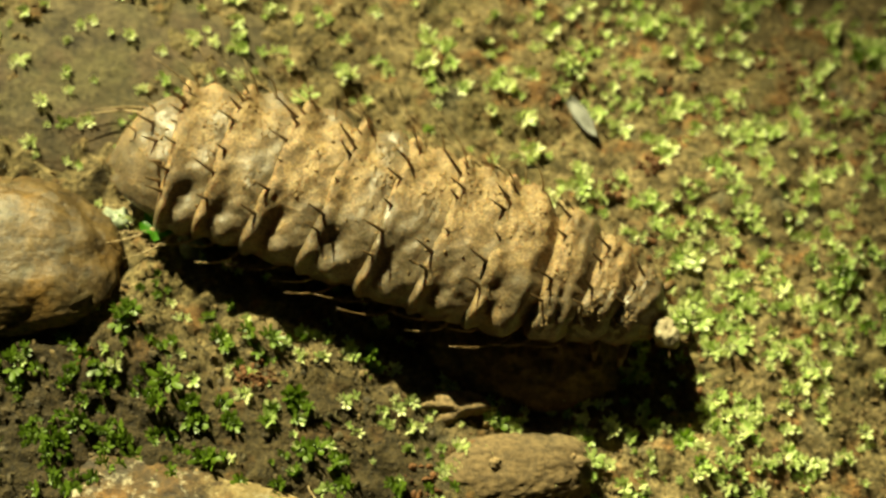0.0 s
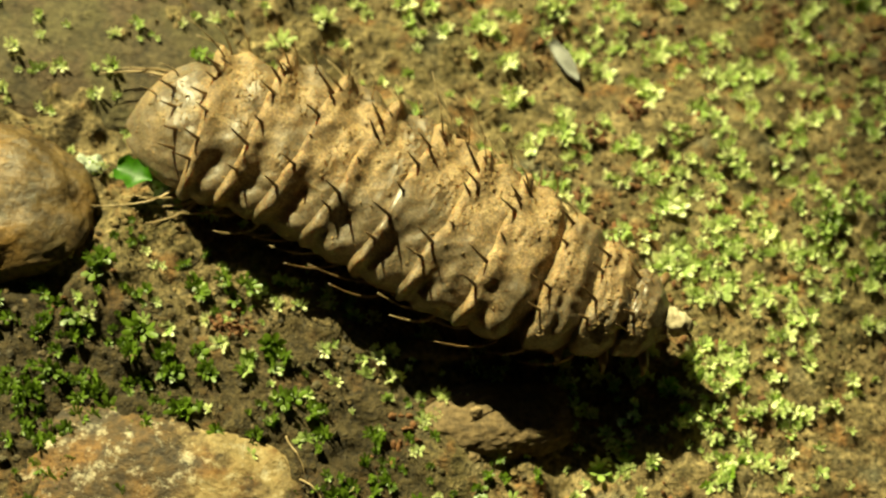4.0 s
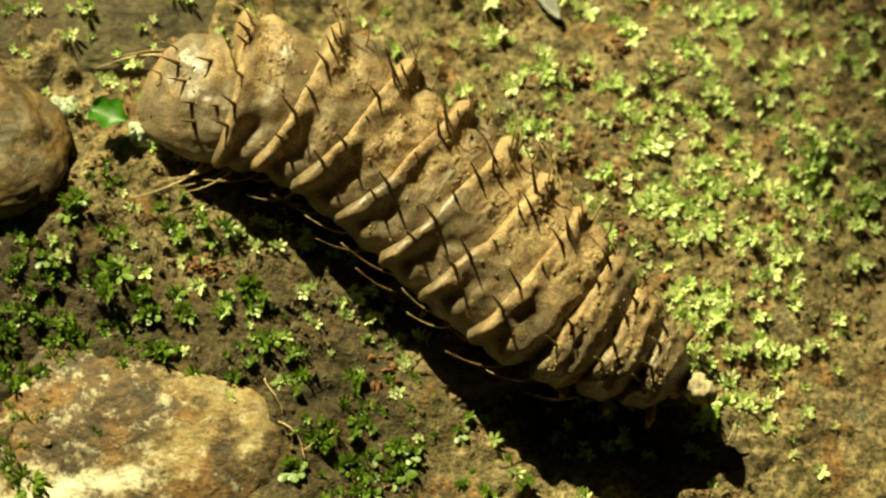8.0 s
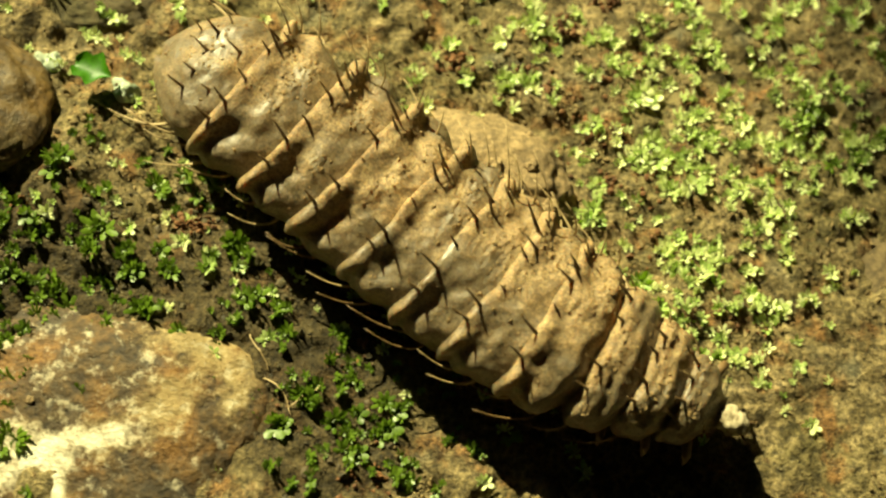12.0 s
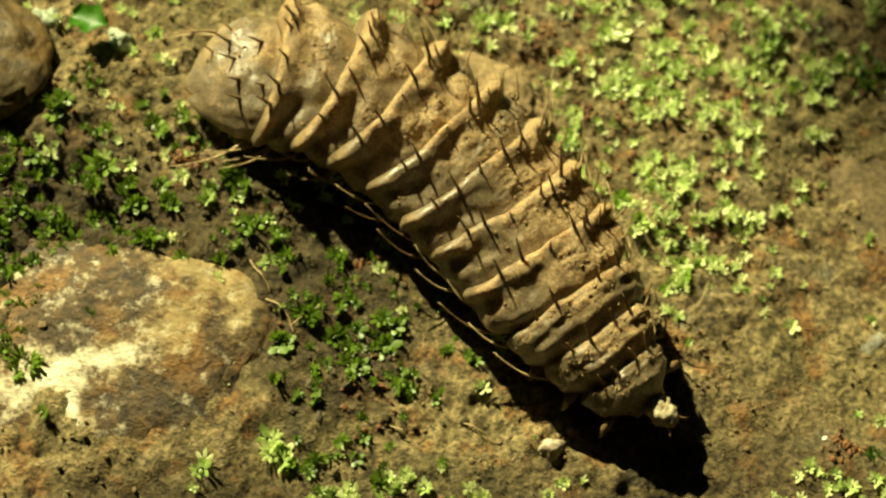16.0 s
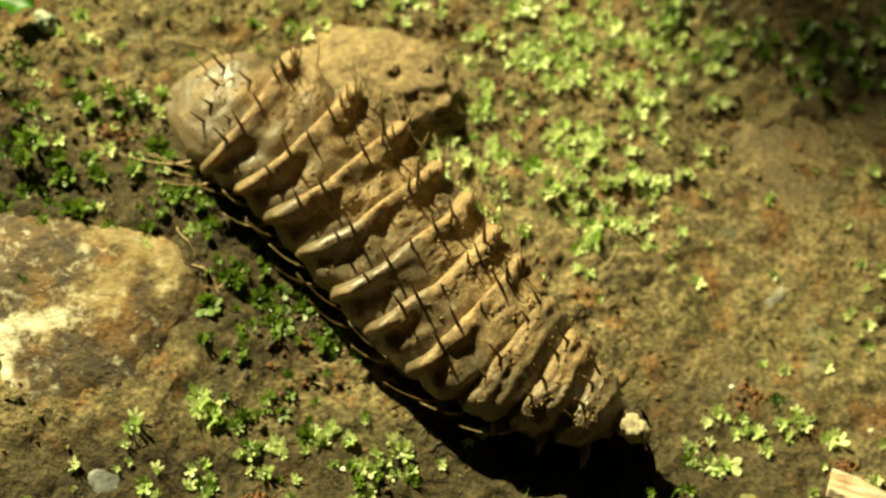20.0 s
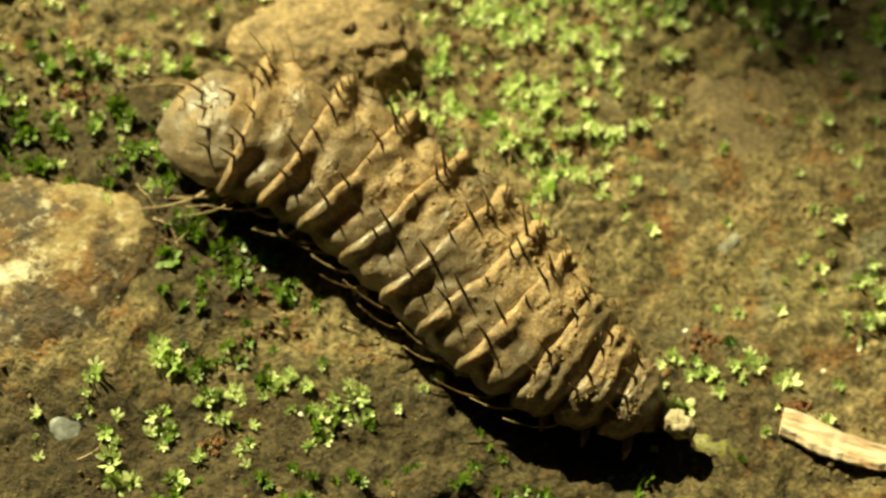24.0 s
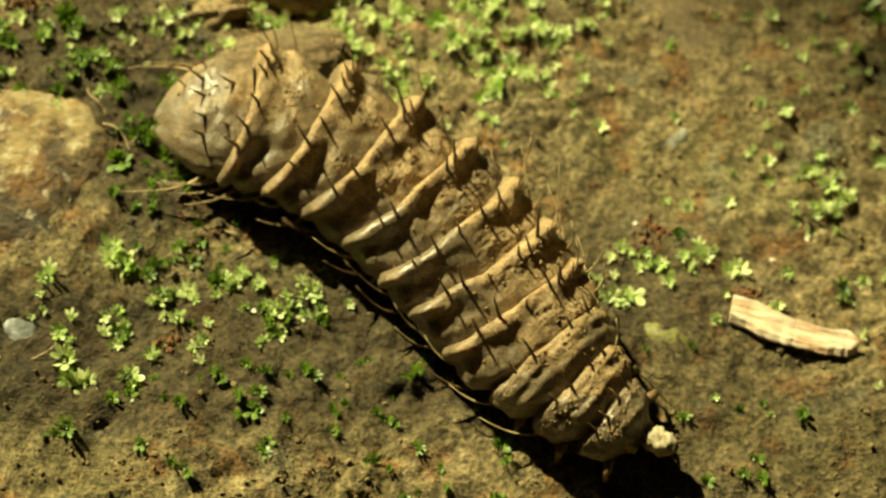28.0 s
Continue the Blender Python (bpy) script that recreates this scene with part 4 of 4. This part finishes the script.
build_moss()


# ---- soil crumbs ----
def scatter(count, x0, x1, y0, y1, seed):
    r = np.random.default_rng(seed)
    return np.stack([r.uniform(x0, x1, count), r.uniform(y0, y1, count)], 1), r


def build_humus():
    """Dark crumbly humus between the stones."""
    xy, r = scatter(9000, -34, 12, -36, -8, 51)
    want = 1.3 * bump(xy[:, 0], xy[:, 1], -24, -17, 11, 7) + 0.9 * bump(xy[:, 0], xy[:, 1], -9, -14, 9, 5) + 0.5 * bump(xy[:, 0], xy[:, 1], -3, -24, 6, 7)
    xy = xy[r.random(len(xy)) < want * vnoise(xy[:, 0], xy[:, 1], 2.4, 53)]
    size = 0.05 + 0.26 * r.random(len(xy)) ** 4
    z = ground_height(xy[:, 0], xy[:, 1]) - size * 0.05
    tagged(new("humus_crumbs", crumbs("humus_crumbs", np.column_stack([xy, z]) * MM, size * MM, HUMUS, 54)), "dark damp crumbs of humus between moss", "soil", kind="stuff")


def build_crumbs():
    xy, r = scatter(38000, -34, 46, -50, 22, 5)
    keep = vnoise(xy[:, 0], xy[:, 1], 3.5, 12) > 0.42
    # keeps pale crumbs off the darkened stretches
    for at, size, fac in SHADE_AND_HUMUS:
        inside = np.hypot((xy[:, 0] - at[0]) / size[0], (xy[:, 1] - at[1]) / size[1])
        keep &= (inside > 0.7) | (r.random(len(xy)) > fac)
    xy = xy[keep]
    size = (0.05 + 0.15 * r.random(len(xy)) ** 6)
    z = ground_height(xy[:, 0], xy[:, 1]) + size * 0.25
    c = np.column_stack([xy, z]) * MM
    tagged(new("soil_grit", crumbs("soil_grit", c, size * MM, GRIT, 6)), "loose brown crumbs of soil", "soil", kind="stuff")
    xy, r = scatter(42000, -34, 46, -50, 22, 8)
    keep = vnoise(xy[:, 0], xy[:, 1], 2.6, 15) * (0.55 + 0.6 * np.clip(moss_light(xy[:, 0], xy[:, 1]) + moss_shaded(xy[:, 0], xy[:, 1]), 0, 1)) > 0.765
    xy = xy[keep]
    size = (0.04 + 0.20 * r.random(len(xy)) ** 4)
    z = ground_height(xy[:, 0], xy[:, 1]) + size * 0.3
    tagged(new("rusty_grit", crumbs("rusty_grit", np.column_stack([xy, z]) * MM, size * MM, RUST, 9)), "rust-brown crumbs among the moss", "soil", kind="stuff")


build_humus()
build_crumbs()


# ---- grains, rusty clumps and rootlets ----
def build_small():
    r = random.Random(29)
    for k, (x, y, g) in enumerate(GRAINS):
        tagged(rock("sand_grain", x, y, g, g * 0.8, g * 0.7, QUARTZ, k * 0.9, 50 + k, level=4, lumps=0.35, sink=0.1), "tiny white sand grain on damp soil", "sand grain", "white sand grains")
    for x, y, w in CLUMPS:
        c, size = [], []
        for _ in range(int(70 * w)):
            dx, dy = r.gauss(0, 0.55 * w), r.gauss(0, 0.45 * w)
            g = 0.06 + 0.16 * r.random() ** 3
            c.append(on_soil(x + dx, y + dy, 0.25 * w * math.exp(-(dx * dx + dy * dy) / (0.4 * w * w)) + 0.3 * g))
            size.append(g * MM)
        tagged(new("rusty_clod", crumbs("rusty_clod", [q[:] for q in c], size, RUST, 60 + int(abs(x)))), "loose clump of rust-brown soil crumbs", "clod", "rusty clumps")
    for x, y, turn, ln in ROOTS:
        pts, rad = [], []
        a = radians(turn)
        px, py = x, y
        for j in range(12):
            pts.append(on_soil(px, py, 0.10 + 0.25 * math.sin(j * 0.28)))
            rad.append(0.055 * (1 - 0.05 * j) * MM)
            a += r.uniform(-0.35, 0.35)
            px, py = px + math.cos(a) * ln / 12, py + math.sin(a) * ln / 12
        v, f = tube(pts, rad, 6)
        tagged(new("rootlet", mesh_of("rootlet", v, f, PALE_BRISTLE)), "thin dry brown rootlet lying on soil", "rootlet", "rootlets")


QUARTZ = material("quartz_grain", plain, lo=(0.55, 0.50, 0.40), hi=(0.85, 0.82, 0.72), rough=0.3)
GRAINS = ((0.6, -35.0, 0.25), (24.8, -29.1, 0.2), (35.8, -30.4, 0.22), (33.3, -32.0, 0.18))
CLUMPS = ((25.9, -29.8, 1.0), (-4.5, -36.9, 0.8), (7.7, 1.8, 1.1), (10.5, 4.0, 0.9), (10.8, -8.0, 0.8), (1.2, -1.1, 1.0), (31.1, -34.6, 0.7), (-13.5, -13.0, 0.9))
ROOTS = ((-8.5, -22.0, -35, 3.4), (-7.0, -23.6, 10, 2.6), (-9.5, -19.5, -60, 2.8), (-1.2, -29.4, -20, 3.0), (15.5, -20.0, 80, 2.2), (17.2, -21.4, 60, 2.4), (-12.4, -38.0, 40, 2.2), (3.2, -29.2, -10, 2.4))
build_small()


# ---- movement ----
def spine(row, s):
    """Place of the body's middle line at ring s, in mm, from five stations along it."""
    t, *stations, mid, lift = row
    at = (-0.5, 2.5, 5.0, 7.7, 11.0)
    x = y = 0.0
    for j in range(5):
        w = 1.0
        for k in range(5):
            if k != j:
                w *= (s - at[k]) / (at[j] - at[k])
        x, y = x + w * stations[j][0], y + w * stations[j][1]
    rise = np.interp(s, (-0.5, 3.3, 7.0, 11.0), (0.0, 0.45 * mid, mid, lift))
    # the front of the belly rides on the legs, clear of the soil
    legs = float(np.interp(s, (-0.5, 3.0, 7.0, 11.0), (0.0, 0.5, 0.9, 0.9))) * float(np.interp(t, (0, 4.5, 8, 18, 24, 28), (0.3, 0.5, 1.25, 1.2, 0.1, 0.5)))
    return Vector((x, y - 0.45 * legs, 1.51 - 0.101 * x + 0.0282 * y + 0.35 + float(rise) + legs))


def motions():
    CRAWL = [
        (0, (-21.5, -0.9), (-12.7, -1.1), (-4.3, -3.5), (4.1, -5.5), (11.6, -9.0), 0.9, 1.4),
        (0.5, (-21.4, -1.0), (-12.7, -1.8), (-4.3, -4.1), (4.3, -5.6), (11.9, -9.4), 1.0, 1.4),
        (1, (-21.2, -0.9), (-12.5, -2.1), (-4.0, -4.5), (5.0, -5.9), (12.3, -9.6), 1.0, 1.5),
        (1.5, (-20.8, -0.5), (-11.9, -2.2), (-3.1, -5.1), (5.8, -6.4), (13.5, -8.6), 1.1, 1.5),
        (2, (-20.3, -0.6), (-11.8, -2.4), (-2.7, -5.6), (6.0, -6.9), (13.8, -7.9), 1.1, 1.5),
        (2.5, (-20.0, -0.5), (-11.5, -2.5), (-2.8, -5.8), (6.0, -7.0), (13.8, -8.3), 1.2, 1.6),
        (3, (-19.1, -1.0), (-10.9, -2.1), (-2.9, -5.3), (6.0, -6.5), (13.9, -7.9), 1.2, 1.6),
        (3.5, (-18.6, -1.0), (-10.4, -2.3), (-2.9, -5.5), (5.6, -7.5), (13.6, -9.2), 1.3, 1.6),
        (4, (-19.1, -1.9), (-9.8, -2.7), (-2.5, -6.1), (5.3, -9.4), (13.2, -11.4), 1.3, 1.7),
        (4.5, (-19.1, -3.1), (-9.7, -2.8), (-1.8, -6.1), (5.3, -10.3), (13.0, -13.3), 1.4, 1.7),
        (6.5, (-17.3, -1.2), (-9.2, -4.9), (-0.1, -8.4), (8.8, -11.3), (17.3, -13.6), 1.5, 3.2),
        (7, (-17.2, -1.9), (-8.9, -5.1), (0.1, -9.0), (9.0, -11.1), (18.0, -12.4), 1.5, 4.6),
        (7.5, (-16.7, -3.6), (-7.2, -4.3), (0.5, -9.4), (7.9, -13.5), (16.8, -15.6), 1.2, 1.6),
        (8, (-17.1, -4.6), (-5.9, -4.3), (1.4, -9.7), (7.9, -14.7), (15.9, -18.5), 1.0, 0.2),
        (8.5, (-16.5, -5.1), (-5.5, -5.8), (2.4, -9.8), (8.8, -14.2), (16.5, -18.6), 1.1, 0.1),
        (9, (-15.4, -3.9), (-5.7, -5.7), (2.8, -9.2), (9.5, -13.7), (17.3, -18.6), 1.1, 0.0),
        (9.5, (-16.2, -2.8), (-5.4, -7.2), (2.2, -11.1), (9.7, -14.9), (18.0, -19.7), 1.1, 0.6),
        (10, (-17.2, -2.6), (-5.0, -9.6), (1.7, -14.0), (9.9, -17.1), (18.6, -21.3), 1.2, 1.2),
        (10.5, (-16.7, -3.2), (-4.6, -9.8), (2.5, -14.7), (10.7, -18.1), (19.2, -22.2), 1.5, 2.0),
        (11, (-16.5, -4.0), (-4.6, -10.0), (2.7, -15.2), (11.0, -18.9), (19.5, -22.6), 1.2, 1.8),
        (11.5, (-15.7, -4.1), (-4.5, -9.8), (3.0, -15.3), (11.0, -19.6), (19.3, -23.8), 1.0, 1.5),
        (12, (-15.1, -3.5), (-4.4, -9.7), (3.1, -15.4), (10.3, -19.6), (18.3, -22.9), 0.8, 0.5),
        (12.5, (-15.3, -3.5), (-4.2, -9.7), (3.3, -15.5), (9.7, -19.9), (16.9, -23.0), 0.7, 0.2),
        (13, (-14.9, -3.8), (-4.2, -9.7), (3.6, -15.9), (9.7, -21.4), (15.7, -26.6), 0.5, 0.0),
        (13.5, (-14.6, -4.7), (-4.2, -10.1), (3.5, -16.3), (9.3, -22.4), (14.6, -28.5), 0.5, 0.0),
        (15.5, (-12.5, -9.2), (-2.5, -10.7), (3.8, -16.6), (8.9, -22.7), (14.6, -28.9), 0.5, 0.0),
        (16, (-12.3, -9.2), (-2.1, -10.0), (4.4, -15.6), (9.4, -22.3), (14.9, -28.8), 0.5, 0.0),
        (16.5, (-13.1, -9.1), (-1.9, -11.2), (4.1, -16.4), (9.3, -22.6), (14.9, -29.5), 0.5, 0.5),
        (17, (-12.3, -7.9), (-2.3, -13.8), (2.8, -19.0), (8.9, -24.4), (15.3, -30.1), 0.5, 1.0),
        (17.5, (-11.4, -7.8), (-2.4, -13.7), (2.7, -19.1), (9.1, -24.5), (15.8, -30.3), 0.5, 1.0),
        (18, (-11.3, -7.4), (-1.8, -14.2), (3.4, -20.3), (9.8, -25.7), (17.4, -30.8), 0.5, 1.0),
        (18.5, (-10.8, -7.4), (-1.2, -14.9), (4.0, -21.7), (10.1, -27.0), (18.1, -31.4), 0.4, 0.8),
        (19, (-9.1, -8.5), (-0.8, -15.2), (4.3, -22.3), (10.2, -27.6), (18.1, -31.9), 0.3, 0.5),
        (19.5, (-8.4, -10.5), (-0.2, -15.8), (4.7, -22.4), (10.3, -27.8), (18.4, -32.3), 0.1, 0.2),
        (20, (-8.9, -11.6), (-0.1, -16.4), (4.9, -22.5), (10.4, -28.1), (18.3, -33.0), 0.0, 0.0),
        (20.5, (-8.0, -11.9), (0.8, -16.6), (6.6, -22.5), (12.0, -28.4), (19.5, -33.3), 0.1, 0.2),
        (21, (-7.7, -12.2), (0.4, -16.7), (7.5, -21.9), (13.2, -28.0), (19.9, -33.7), 0.3, 0.5),
        (21.5, (-7.2, -12.7), (0.5, -17.3), (8.1, -22.3), (14.5, -28.1), (20.6, -34.3), 0.4, 0.8),
        (23.5, (-6.8, -16.9), (3.1, -19.9), (9.1, -25.7), (15.6, -30.6), (23.1, -33.8), 1.0, 2.0),
        (24, (-7.0, -17.3), (4.0, -19.7), (10.6, -26.1), (16.1, -31.7), (23.8, -36.7), 0.5, 0.3),
        (24.5, (-7.2, -17.8), (3.6, -20.1), (10.9, -25.7), (17.1, -31.6), (24.2, -37.1), 0.4, 0.3),
        (25, (-6.8, -17.8), (3.5, -21.0), (10.7, -25.9), (17.2, -31.8), (24.1, -38.1), 0.3, 0.3),
        (25.5, (-5.4, -17.5), (3.6, -23.1), (10.6, -28.2), (17.7, -33.4), (24.4, -39.5), 0.5, 1.0),
        (26, (-4.7, -17.2), (4.5, -23.7), (10.8, -29.7), (17.9, -34.9), (25.7, -39.8), 0.4, 0.8),
        (26.5, (-3.7, -17.8), (5.3, -24.7), (10.7, -31.7), (17.6, -37.1), (26.0, -41.0), 0.4, 0.7),
        (27, (-4.6, -21.6), (6.3, -25.7), (11.4, -32.1), (17.8, -37.0), (26.2, -41.3), 0.3, 0.5),
        (27.5, (-4.1, -21.9), (6.8, -25.8), (12.2, -31.9), (17.6, -37.3), (26.0, -41.8), 0.3, 0.4),
        (28, (-3.9, -23.0), (6.9, -25.7), (13.2, -32.1), (18.0, -39.1), (24.7, -44.9), 0.2, 0.2),
    ]
    # time, and how far the hind and the front plates lean, in degrees
    WAVES = [
        (0, -3, 3), (3, -2, 3), (4, 8, 10), (4.5, 12, 16), (6.5, 2, 3), (7, 3, 2), (8, 18, 20), (9, 3, 20), (10, 2, 7), (11, 4, 7),
        (12, 12, 10), (13, 17, 16), (13.5, 17, 18), (15.5, 23, 22), (16, 22, 23), (17, 13, 31), (18, 10, 23), (19, 22, 18), (20, 22, 26),
        (21, 9, 22), (21.5, 9, 20), (23.5, 21, 10), (24, 12, 15), (25, 6, 13), (26, 9, 10), (27, 25, 15), (28, 20, 27),
    ]
    keys = {ob: [] for ob in (LARVA, *RINGS)}
    for row in CRAWL:
        t = row[0]
        root = spine(row, 5.0)
        keys[LARVA].append((t, Matrix.Translation(root * MM)))
        for i, ob in enumerate(RINGS):
            s = i if i < 8 else 8.15 + 0.90 * (i - 8)
            p = spine(row, s)
            d = spine(row, s + 0.5) - spine(row, s - 0.5)
            yaw = math.degrees(math.atan2(d.y, d.x))
            pitch = -math.degrees(math.atan2(d.z, math.hypot(d.x, d.y)))
            if 0 < i < 8:
                # the plates rise on their hind rims as a stretch of the body draws together
                hind, front = (float(np.interp(t, [w[0] for w in WAVES], [w[k] for w in WAVES])) for k in (1, 2))
                pitch += float(np.interp(i, (0, 2, 5, 7), (0.3 * hind, hind, 0.9 * front, 0.6 * front)))
            q = (p - root) * MM
            keys[ob].append((t, pose(q.x, q.y, q.z, 0, pitch, yaw)))
    for ob, rows in keys.items():
        walk(ob, rows)


motions()
